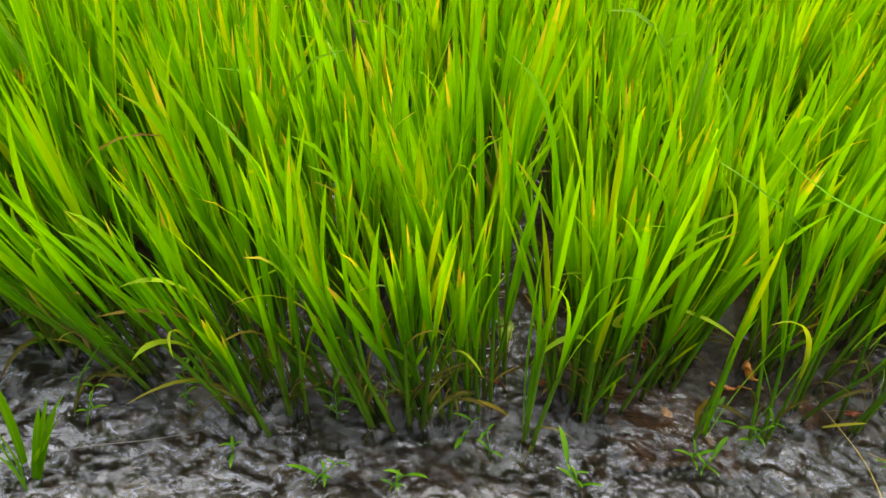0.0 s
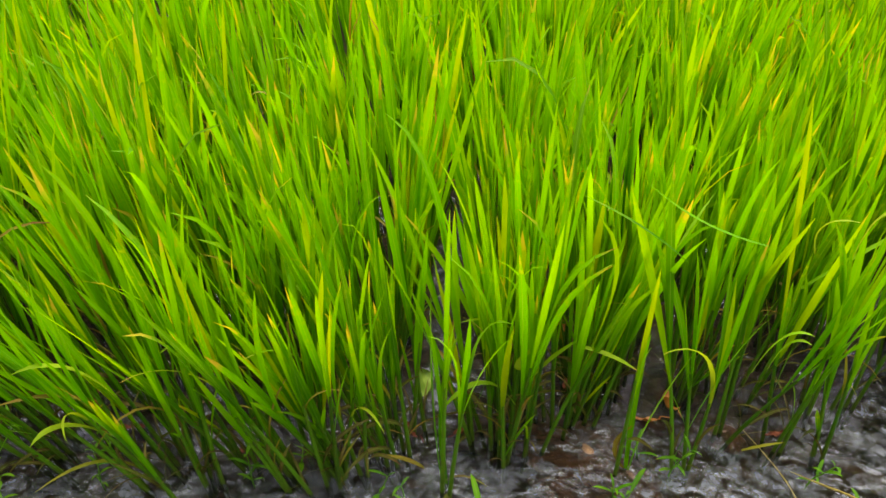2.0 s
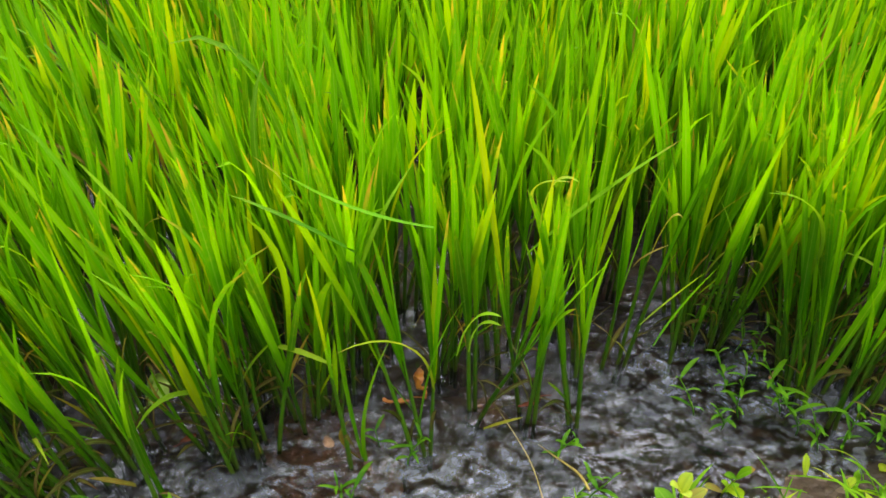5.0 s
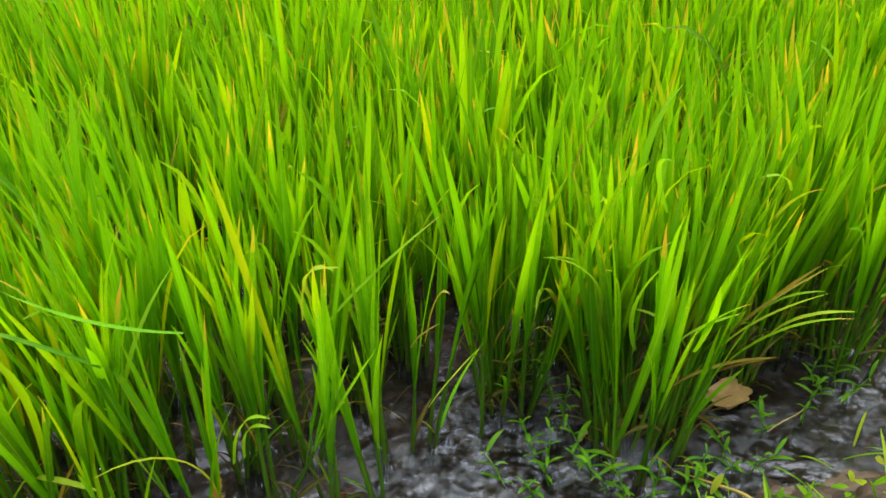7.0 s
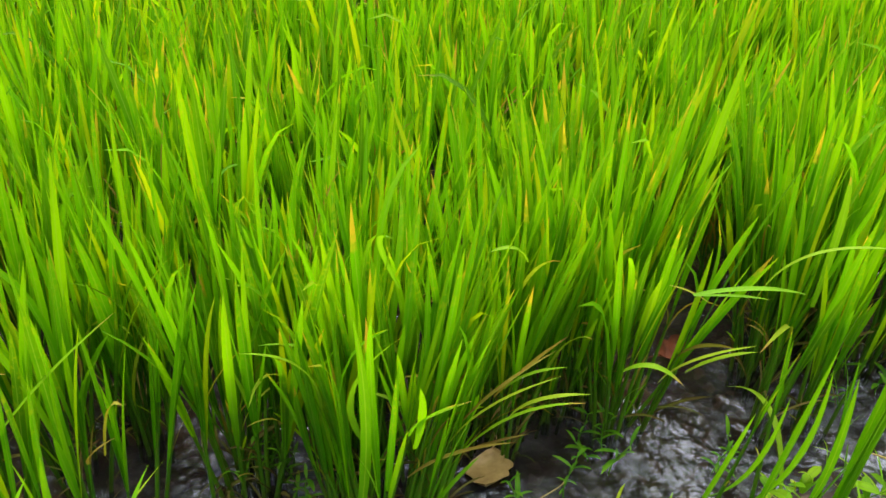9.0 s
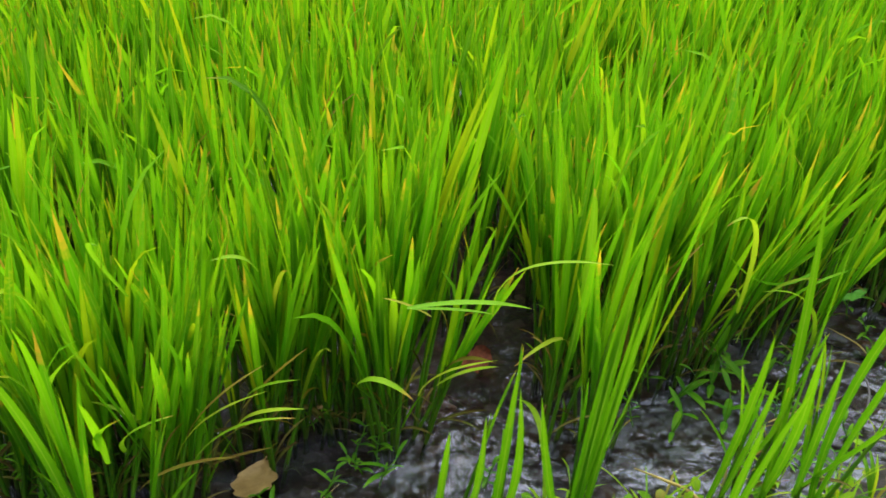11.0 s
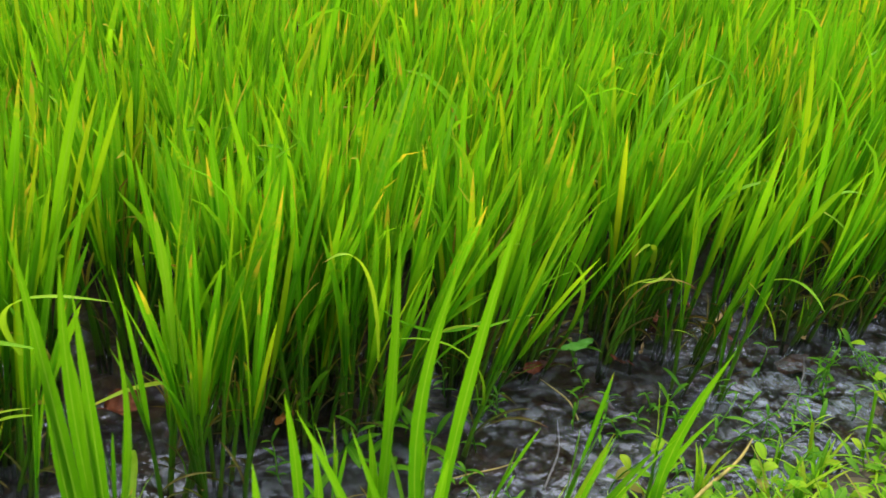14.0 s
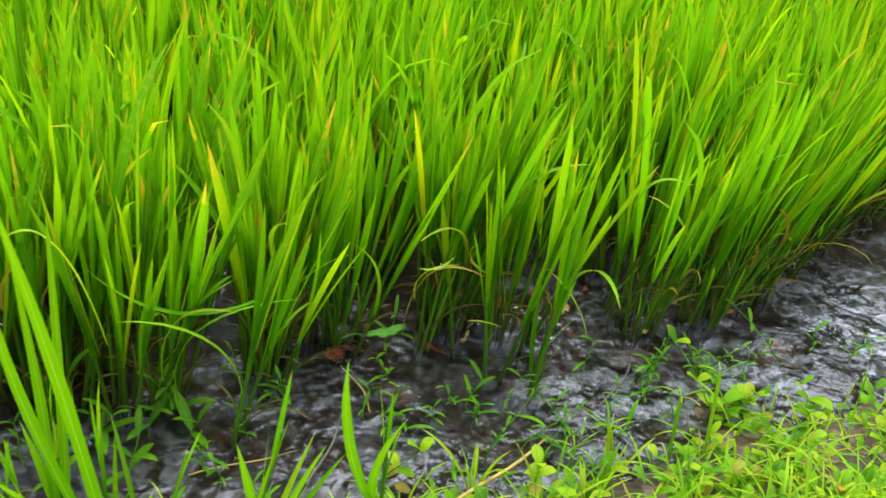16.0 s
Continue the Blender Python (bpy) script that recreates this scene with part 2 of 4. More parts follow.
def water_material():
    """Shallow, slightly brown water, ruffled by rain: the mud shows through, the sky and the plants mirror in it."""
    m = Mat("paddy_water")
    a = m.noise(16.0, 3.0, 0.45, distort=0.6)
    b = m.noise(58.0, 2.0, 0.5, distort=0.5)
    at = m.node("SeparateXYZ", i0=m.node("NewGeometry").outputs["Position"])
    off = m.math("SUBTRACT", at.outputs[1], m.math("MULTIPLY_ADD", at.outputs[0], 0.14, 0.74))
    # open water reaches further in between the weeds; pale sky glints painted there
    sky_inlet = m.math("SUBTRACT", 1.0, m.step(m.math("ABSOLUTE", m.math("SUBTRACT", at.outputs[0], 0.99)), 0.06, 0.17))
    off = m.math("MULTIPLY_ADD", sky_inlet, -0.20, off)
    # the stems break the ripples: between the plants the surface lies calm
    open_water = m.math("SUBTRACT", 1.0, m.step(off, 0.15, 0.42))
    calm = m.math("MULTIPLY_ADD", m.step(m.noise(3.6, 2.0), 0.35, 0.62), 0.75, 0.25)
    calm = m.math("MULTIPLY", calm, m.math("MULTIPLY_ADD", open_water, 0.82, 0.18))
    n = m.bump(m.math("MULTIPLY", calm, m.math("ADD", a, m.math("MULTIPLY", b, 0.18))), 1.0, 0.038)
    gloss = m.node("BsdfGlossy", Roughness=0.13, Color=(0.56, 0.62, 0.74, 1), Normal=n)
    f = m.node("Fresnel", IOR=1.75, Normal=n).outputs[0]
    through_it = m.node("BsdfTransparent", Color=(0.54, 0.46, 0.40, 1))
    # torn pale patches: silt, and sky reflection painted in, more towards the bank
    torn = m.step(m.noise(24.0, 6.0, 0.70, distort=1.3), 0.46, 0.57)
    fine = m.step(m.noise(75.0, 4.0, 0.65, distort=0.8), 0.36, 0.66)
    silt_sky = m.math("MULTIPLY", m.math("MULTIPLY_ADD", fine, 0.6, 0.4), torn)
    silt_sky = m.math("MULTIPLY", silt_sky, m.math("MULTIPLY_ADD", m.step(m.noise(5.0, 4.0), 0.36, 0.62), 0.85, 0.15))
    bank_sheen = m.math("SUBTRACT", 1.0, m.step(off, 0.02, 0.26))
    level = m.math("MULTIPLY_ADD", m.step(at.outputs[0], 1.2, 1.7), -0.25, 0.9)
    # painted sky sheen on the left and the far right water
    sky_ends = m.math("ADD", m.math("SUBTRACT", 1.0, m.step(at.outputs[0], -0.2, 0.2)), m.math("MULTIPLY", m.step(at.outputs[0], 2.4, 3.1), 2.6))
    # painted dark between the plants, where they shade the water and mirror in it
    silt_sky = m.math("MULTIPLY", silt_sky, m.math("MULTIPLY_ADD", open_water, 0.90, 0.10))
    silt_sky = m.math("MULTIPLY", silt_sky, m.math("ADD", m.math("MULTIPLY_ADD", bank_sheen, 0.4, level), m.math("MULTIPLY", sky_ends, 0.5)))
    silt_sheen = m.node("BsdfDiffuse", Color=m.mix(m.step(at.outputs[0], 0.9, 1.9), (0.235, 0.252, 0.310, 1), (0.215, 0.238, 0.272, 1)))
    body = m.node("MixShader", i0=m.math("MULTIPLY_ADD", silt_sky, 0.55, 0.02, True), i1=through_it.outputs[0], i2=silt_sheen.outputs[0])
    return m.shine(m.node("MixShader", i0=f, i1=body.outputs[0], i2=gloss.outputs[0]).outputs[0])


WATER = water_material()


# ---- mesh building ----
def mesh_of(name, verts, faces, uvs=None, materials=(), slots=None, smooth=True):
    """A mesh from arrays: verts (n, 3), faces (m, 4), uvs one for each vertex."""
    me = bpy.data.meshes.new(name)
    verts, faces = np.asarray(verts, np.float32), np.asarray(faces, np.int32)
    k = faces.shape[1]
    me.vertices.add(len(verts))
    me.vertices.foreach_set("co", verts.ravel())
    me.loops.add(faces.size)
    me.loops.foreach_set("vertex_index", faces.ravel())
    me.polygons.add(len(faces))
    me.polygons.foreach_set("loop_start", np.arange(0, faces.size, k, dtype=np.int32))
    if smooth:
        me.polygons.foreach_set("use_smooth", np.ones(len(faces), bool))
    for mat in materials:
        me.materials.append(mat)
    if slots is not None:
        me.polygons.foreach_set("material_index", np.asarray(slots, np.int32))
    if uvs is not None:
        layer = me.uv_layers.new(name="UVMap")
        layer.uv.foreach_set("vector", np.asarray(uvs, np.float32)[faces.ravel()].ravel())
    me.update(calc_edges=True)
    me.validate()
    return me


def strip_faces(rings, across, closed=False):
    out = []
    for i in range(rings):
        for j in range(across if closed else across - 1):
            a, b = i * across + j, i * across + (j + 1) % across
            out.append((a, b, b + across, a + across))
    return np.array(out)


def blade_arrays(length, width, bend, power=1.6, start=0.0, twist=0.0, fold=0.35, n=9, widest=0.35, base=0.5, sway=0.0):
    """A leaf blade that leaves its origin along z (turned by start) and bends over to x. Three vertices across, folded at the midrib."""
    s = np.linspace(0, 1, n + 1)
    th = start + bend * s ** power
    mid = (th[1:] + th[:-1]) / 2
    ds = length / n
    x = np.concatenate([[0], np.cumsum(np.sin(mid) * ds)])
    z = np.concatenate([[0], np.cumsum(np.cos(mid) * ds)])
    y = sway * length * s ** 2
    half = width / 2 * np.where(s < widest, base + (1 - base) * np.sin(np.pi / 2 * s / widest), np.clip(1 - np.clip((s - widest) / (1 - widest), 0, 1) ** 3.2, 0.03, 1))
    a = twist * s
    tx, tz = np.sin(th), np.cos(th)
    nx, nz = tz, -tx
    cx, cy, cz = np.sin(a) * nx, np.cos(a), np.sin(a) * nz
    ox, oy, oz = np.cos(a) * nx, -np.sin(a), np.cos(a) * nz
    verts = np.zeros((n + 1, 3, 3))
    for j, side in enumerate((-1, 0, 1)):
        lift = 0 if side == 0 else fold
        verts[:, j, 0] = x + half * (side * cx - lift * ox)
        verts[:, j, 1] = y + half * (side * cy - lift * oy)
        verts[:, j, 2] = z + half * (side * cz - lift * oz)
    uv = np.stack(np.broadcast_arrays(np.array([0.0, 0.5, 1.0])[None, :], s[:, None]), -1)
    return verts.reshape(-1, 3), strip_faces(n, 3), uv.reshape(-1, 2)


def tube_arrays(points, radii, sides=6):
    """A round stem along points."""
    pts = np.asarray(points, float)
    tang = np.gradient(pts, axis=0)
    tang /= np.linalg.norm(tang, axis=1)[:, None]
    ref = np.array([1.0, 0, 0]) if abs(tang[0, 0]) < 0.9 else np.array([0, 1.0, 0])
    rings = []
    for p, t, r in zip(pts, tang, radii):
        a = np.cross(t, ref)
        a /= np.linalg.norm(a)
        b = np.cross(t, a)
        ang = np.linspace(0, 2 * np.pi, sides, endpoint=False)
        rings.append(p + r * (np.cos(ang)[:, None] * a + np.sin(ang)[:, None] * b))
    uv = [(j / sides, i / (len(pts) - 1)) for i in range(len(pts)) for j in range(sides)]
    return np.concatenate(rings), strip_faces(len(pts) - 1, sides, True), np.array(uv)


def joined(pieces):
    """Several (verts, faces, uvs, slot) in one."""
    vs, fs, us, sl, at = [], [], [], [], 0
    for v, f, u, k in pieces:
        vs.append(v), fs.append(f + at), us.append(u), sl.append(np.full(len(f), k))
        at += len(v)
    return np.concatenate(vs), np.concatenate(fs), np.concatenate(us), np.concatenate(sl)


def moved(verts, m):
    a = np.array(m)
    return verts @ a[:3, :3].T + a[:3, 3]


def part(name, me, parent, m=None, label=""):
    ob = new(name, me)
    ob.parent = parent
    if m is not None:
        ob.matrix_basis = m
    return tagged(ob, label)


def stand(at, up, toward):
    """A pose at a point whose z runs along up and whose x leans toward the given azimuth."""
    z = Vector(up).normalized()
    h = Vector((math.cos(toward), math.sin(toward), 0))
    x = (h - z * h.dot(z)).normalized()
    y = z.cross(x)
    m = Matrix((x, y, z)).transposed().to_4x4()
    m.translation = at
    return m


# ---- ground and water ----
def bank_line(x):
    """Where the water meets the bank, as y over x."""
    return np.interp(x, [-3, -0.3, 0.79, 1.02, 1.23, 1.45, 1.77, 2.0, 2.3, 2.58, 2.9, 3.27, 6, 20], [0.42, 0.60, 0.84, 0.895, 0.945, 0.985, 0.97, 0.95, 0.97, 1.00, 1.05, 1.12, 1.62, 3.55]) + 0.018 * np.sin(11 * x + 1) + 0.012 * np.sin(27 * x)


def edge_line(x):
    """The outer row of the rice."""
    return 0.925 + 0.14 * x + 0.47 * np.clip(x - 3.06, 0, 1.0)


def axis(lo, hi, step, far, growth=1.35):
    """Even steps from lo to hi, then ever wider ones out to far."""
    mid = list(np.arange(lo, hi + step / 2, step))
    up, down, d = [mid[-1]], [mid[0]], step
    while up[-1] < far:
        d *= growth
        up.append(up[-1] + d), down.append(down[-1] - d)
    return np.array(down[:0:-1] + mid + up[1:])


def sheet(xs, ys, height):
    gx, gy = np.meshgrid(xs, ys)
    gz = height(gx, gy)
    v = np.stack([gx, gy, gz], -1).reshape(-1, 3)
    i, j = np.meshgrid(np.arange(len(xs) - 1), np.arange(len(ys) - 1))
    a = (j * len(xs) + i).ravel()
    return v, np.stack([a, a + 1, a + 1 + len(xs), a + len(xs)], -1)


def waves(x, y, seed, count, low, high):
    """Smooth unevenness: a sum of plain waves in all directions."""
    rng = np.random.default_rng(seed)
    z = np.zeros_like(x)
    for _ in range(count):
        k, a, p = rng.uniform(low, high), rng.uniform(0, 2 * np.pi), rng.uniform(0, 2 * np.pi)
        z += np.sin(k * (x * np.cos(a) + y * np.sin(a)) + p)
    return z / math.sqrt(count)


def ground_height(x, y):
    d = y - bank_line(x)
    near = np.exp(-((np.maximum(np.abs(x - 1.5) - 3, 0) + np.maximum(np.abs(y - 1.0) - 3, 0)) ** 2))
    rough = (0.006 * waves(x, y, 3, 14, 12, 60) + 0.004 * waves(x, y, 4, 12, 60, 140)) * near
    bed = -0.030 * np.clip(d / 0.14, 0, 1)
    bank = 0.055 * np.clip(-d / 0.28, 0, 1) ** 0.8 + 0.05 * np.clip((-d - 0.28) / 0.5, 0, 1)
    return np.where(d > 0, bed, bank) + rough - 0.004


xs, ys = axis(-1.4, 4.6, 0.02, 400), axis(-0.4, 3.0, 0.02, 400)
gv, gf = sheet(xs, ys, ground_height)
ground = tagged(new("ground", mesh_of("ground", gv, gf, None, [MUD])), "wet brown mud bed rising to a low grassy bank", "ground", kind="structure")

drop_rng = random.Random(11)
DROPS = [(drop_rng.uniform(-0.5, 3.4), drop_rng.uniform(0.75, 1.5), drop_rng.uniform(0.02, 0.07), drop_rng.uniform(0.6, 1.0)) for _ in range(60)]
DROPS += [(0.477, 0.909, 0.022, 1.6), (0.602, 0.876, 0.026, 1.6), (0.758, 0.967, 0.020, 1.4), (-0.245, 0.743, 0.030, 1.8), (-0.245, 0.743, 0.055, 1.2), (-0.116, 0.774, 0.030, 1.5)]


def water_height(x, y):
    near = np.exp(-((np.maximum(np.abs(x - 1.5) - 2.6, 0) + np.maximum(np.abs(y - 1.4) - 1.4, 0)) ** 2) * 4)
    z = 0.0006 * waves(x, y, 7, 10, 40, 100)
    for dx, dy, r, a in DROPS:
        q = np.hypot(x - dx, y - dy)
        z += 0.0014 * a * np.cos((q - r) * 280) * np.exp(-((q - r) / 0.016) ** 2)
    return z * near


xs, ys = axis(-0.7, 3.6, 0.005, 300, 1.5), axis(0.6, 1.5, 0.005, 300, 1.5)
wv, wf = sheet(xs, ys, water_height)
keep = (ys[wf[:, 0] // len(xs)] > -1.0)
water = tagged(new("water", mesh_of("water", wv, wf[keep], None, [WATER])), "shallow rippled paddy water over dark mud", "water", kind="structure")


# ---- rice ----
lib = random.Random(21)


def leaf_mesh(name, mat, length, width, bend, **more):
    v, f, u = blade_arrays(length, width, bend, **more)
    return mesh_of(name, v, f, u, [mat])


def leaf_set(count, mat, length, width, bend, power=(1.3, 2.2), twist=0.9, sway=0.12, **more):
    out = []
    for _ in range(count):
        out.append(leaf_mesh("rice_leaf", mat, lib.uniform(*length), lib.uniform(*width), lib.uniform(*bend), power=lib.uniform(*power),
                             twist=lib.uniform(-twist, twist), sway=lib.uniform(-sway, sway), **more))
    return out


UPRIGHT = leaf_set(36, RICE, (0.15, 0.29), (0.0070, 0.0120), (0.0, 0.12), twist=1.2, sway=0.035, base=0.30, widest=0.45)
LEANING = leaf_set(14, RICE, (0.16, 0.26), (0.0070, 0.0105), (0.2, 0.5), twist=0.8, sway=0.07, base=0.30, widest=0.45)
ARCHED = leaf_set(10, PALE, (0.12, 0.22), (0.006, 0.009), (1.0, 2.0), (1.0, 1.6), 0.5)
NODDING = leaf_set(12, RICE, (0.18, 0.30), (0.0075, 0.0110), (0.4, 1.3), (3.5, 6.0), 1.0, 0.06, widest=0.45)
RAGGED = leaf_set(12, OLD, (0.05, 0.13), (0.004, 0.008), (0.2, 1.8), (0.8, 1.8), 2.5, 0.25)
WITHERED = leaf_set(12, DRY, (0.08, 0.20), (0.003, 0.006), (0.2, 2.2), (0.9, 2.0), 3.0, 0.2)


def stem_arrays(height, lean):
    t = np.linspace(-0.15, 1, 6)
    pts = np.stack([lean * height * np.clip(t, 0, 1) ** 1.6, 0 * t, height * t], -1)
    return tube_arrays(pts, np.interp(t, [-0.15, 0.1, 0.6, 1], [0.0034, 0.0033, 0.0028, 0.0019]))


def stem_mesh(height, lean):
    v, f, u = stem_arrays(height, lean)
    me = mesh_of("tiller", v, f, u, [STEM])
    return me, height, lean


STEMS = [stem_mesh(lib.uniform(0.13, 0.24), lib.uniform(0.0, 0.14)) for _ in range(12)]


def tiller_plan(rng, n, lean, spread, scale):
    """Where the tillers of a plant stand and how they and their leaves point: (base, up, azimuth, stem, leaves)."""
    out = []
    for k in range(n):
        az = rng.uniform(0, 2 * math.pi)
        r = 0.0118 * math.sqrt(n) * math.sqrt(rng.random())
        base = Vector((r * math.cos(az), r * math.sin(az), 0))
        tilt = 0.85 * spread * (0.15 + 0.85 * r / (0.0118 * math.sqrt(n))) * rng.uniform(0.6, 1.3)
        up = Vector((math.cos(az) * tilt + lean[0] + rng.gauss(0, 0.06), math.sin(az) * tilt + lean[1] + rng.gauss(0, 0.06), 1))
        stem = rng.randrange(len(STEMS))
        leaves = []
        count = rng.choice((3, 4, 4, 5))
        for q in range(count):
            at = 1.0 if q == 0 else rng.uniform(0.5, 0.98)
            laz = rng.uniform(0, 2 * math.pi) if q else 0.0
            open_ = rng.uniform(0.0, 0.05) if q == 0 else rng.uniform(0.02, 0.14)
            roll = rng.random()
            kind = "nod" if roll < 0.09 else "up" if (q == 0 or roll < 0.82) else "lean" if roll < 0.91 else "arch" if roll < 0.935 else "dry"
            if at < 0.55 and rng.random() < 0.4:
                kind = "dry"
            leaves.append((at, laz, open_, kind, rng.random(), rng.uniform(0.85, 1.15) * scale))
        # short old leaves hang about the foot of the tiller
        for q in range(rng.choice((0, 0, 1, 1))):
            leaves.append((rng.uniform(0.1, 0.5), rng.uniform(0, 2 * math.pi), rng.uniform(0.1, 0.5), rng.choice(("up", "lean", "dry")), rng.random(), rng.uniform(0.4, 0.65)))
        for q in range(rng.choice((1, 1, 2))):
            leaves.append((rng.uniform(0.02, 0.35), rng.uniform(0, 2 * math.pi), rng.uniform(0.05, 0.5), "old", rng.random(), rng.uniform(0.6, 1.1)))
        out.append((base, up, az, stem, leaves))
    return out


def pick(kind, roll):
    bag = {"up": UPRIGHT, "lean": LEANING, "arch": ARCHED, "dry": WITHERED, "nod": NODDING, "old": RAGGED}[kind]
    return bag[int(roll * len(bag))]


def leaf_pose(stem, at, laz, open_, size):
    me, height, lean = STEMS[stem]
    p = Vector((lean * height * at ** 1.6, 0, height * at))
    up = Vector((math.cos(laz) * open_ + lean * 0.8, math.sin(laz) * open_, 1))
    return stand(p, up, laz) @ Matrix.Diagonal((size, size * 0.88, size, 1))


PLANTS = []


def rice_plant(x, y, n=11, lean=(0, 0), spread=0.22, scale=1.0, seed=0, label="green rice plant with upright blades standing in water"):
    """A rice plant, each tiller and each leaf a piece of its own."""
    rng = random.Random(1000 + seed)
    root = new("rice_plant")
    root.empty_display_size = 0.05
    root.matrix_basis = pose(x, y, -0.01)
    tagged(root, label, "rice plant", "rice plants in the paddy")
    PLANTS.append((x, y, root))
    for base, up, az, stem, leaves in tiller_plan(rng, n, lean, spread, scale):
        t = part("tiller", STEMS[stem][0], root, stand(base, up, az))
        for at, laz, open_, kind, roll, size in leaves:
            part("leaf", pick(kind, roll), t, leaf_pose(stem, at, laz, open_, size), "dry yellow-brown blade" if kind == "dry" else "ragged brown sheath" if kind == "old" else "")
    return root


def tuft_arrays(rng, n, lean, spread, scale, seg):
    """The same plant in two joined arrays, stems and blades."""
    stems, blades = [], []
    for base, up, az, stem, leaves in tiller_plan(rng, n, lean, spread, scale):
        m = stand(base, up, az)
        v, f, u = stem_arrays(*STEMS[stem][1:])
        stems.append((moved(v, m), f, u, 0))
        for at, laz, open_, kind, roll, size in leaves:
            slot = {"up": 0, "lean": 0, "nod": 0, "arch": 1, "dry": 2, "old": 3}[kind]
            length, width, bend = {"up": (0.245, 0.0112, 0.05), "lean": (0.23, 0.0100, 0.32), "arch": (0.17, 0.008, 1.5), "dry": (0.20, 0.0050, 0.9), "nod": (0.25, 0.0105, 1.0), "old": (0.09, 0.006, 1.0)}[kind]
            v, f, u = blade_arrays(length * rng.uniform(0.65, 1.3), width * rng.uniform(0.75, 1.2), bend * rng.uniform(0.2, 2.0),
                                   power=rng.uniform(1.2, 2.2) + (2.8 if kind == "nod" else 0), twist=rng.uniform(-1.2, 1.2), sway=rng.uniform(-0.035, 0.035), n=seg, base=0.30, widest=0.45)
            blades.append((moved(v, m @ leaf_pose(stem, at, laz, open_, size)), f, u, slot))
    return joined(stems), joined(blades)


def lean_at(x):
    """How far the plants lean along x: outward to the open side on the left, to the right further on."""
    return float(np.interp(x, [-1.2, -0.4, -0.1, 0.15, 0.38, 0.65, 1.6, 2.1, 2.8, 3.4, 5], [-0.40, -0.42, -0.33, -0.19, -0.06, 0.01, 0.04, 0.09, 0.07, 0.06, 0.04]))


def near_row():
    """The outer plants, from their places at the water's edge: x, y, tillers, spread."""
    for x, y, n, spread in (
            (-0.36, 0.94, 12, 0.25), (-0.24, 0.89, 10, 0.25), (-0.07, 0.85, 12, 0.24), (0.005, 0.90, 4, 0.2), (0.095, 0.875, 8, 0.2),
            (0.14, 0.91, 6, 0.2), (0.20, 0.955, 10, 0.2), (0.262, 0.868, 2, 0.1)):
        yield x, y, n, spread
    for x, y, n, spread in (
            (0.35, 0.975, 12, 0.2), (0.43, 1.04, 9, 0.2), (0.503, 0.945, 1, 0.2), (0.598, 0.950, 3, 0.2), (0.610, 1.13, 4, 0.2), (0.475, 1.085, 3, 0.2), (0.535, 1.15, 4, 0.2), (0.655, 1.035, 3, 0.2), (0.735, 1.025, 3, 0.2),
            (0.715, 1.13, 3, 0.2), (0.81, 1.003, 3, 0.2), (0.81, 1.125, 3, 0.2), (0.868, 1.125, 3, 0.2), (1.010, 1.235, 5, 0.22), (1.05, 1.33, 7, 0.22), (1.158, 1.065, 24, 0.26)):
        yield x, y, n, spread
    for x, y, n, spread in (
            (1.23, 1.18, 12, 0.25), (1.13, 1.29, 8, 0.22), (1.33, 1.23, 9, 0.25), (1.485, 1.25, 10, 0.24), (1.55, 1.20, 10, 0.24),
            (1.825, 1.118, 5, 0.3), (1.755, 1.135, 4, 0.3), (1.81, 1.24, 6, 0.24), (1.945, 1.21, 5, 0.24), (1.88, 1.30, 9, 0.24), (2.02, 1.22, 6, 0.25), (2.07, 1.25, 6, 0.25), (1.99, 1.33, 7, 0.25), (2.15, 1.14, 3, 0.25), (2.21, 1.28, 9, 0.24)):
        yield x, y, n, spread
    for x, y, n, spread in (
            (2.33, 1.33, 9, 0.24), (2.51, 1.38, 10, 0.24), (2.61, 1.325, 8, 0.24), (2.60, 1.185, 2, 0.15), (2.55, 1.22, 2, 0.15), (2.83, 1.33, 9, 0.24),
            (2.95, 1.34, 8, 0.24), (3.06, 1.41, 9, 0.24), (3.18, 1.475, 9, 0.24), (3.33, 1.56, 10, 0.24), (3.48, 1.65, 10, 0.24), (3.64, 1.75, 10, 0.24), (3.85, 1.87, 10, 0.24)):
        yield x, y, n, spread
    # between the thin shoots and the closed rows
    for x, y, n, spread in ((0.700, 1.175, 4, 0.2), (0.790, 1.240, 4, 0.2), (0.655, 1.265, 5, 0.2), (0.880, 1.330, 5, 0.2), (0.760, 1.330, 5, 0.2)):
        yield x, y, n, spread
    # plants on the near side, at the foot of the bank
    for x, y, n, spread in ((1.70, 0.92, 2, 0.16), (2.03, 0.90, 2, 0.2), (1.54, 0.945, 1, 0.2), (1.61, 0.935, 1, 0.2), (1.97, 0.95, 2, 0.2), (1.90, 0.91, 1, 0.2), (2.14, 0.85, 1, 0.2), (2.31, 0.90, 1, 0.2)):
        yield x, y, n, spread


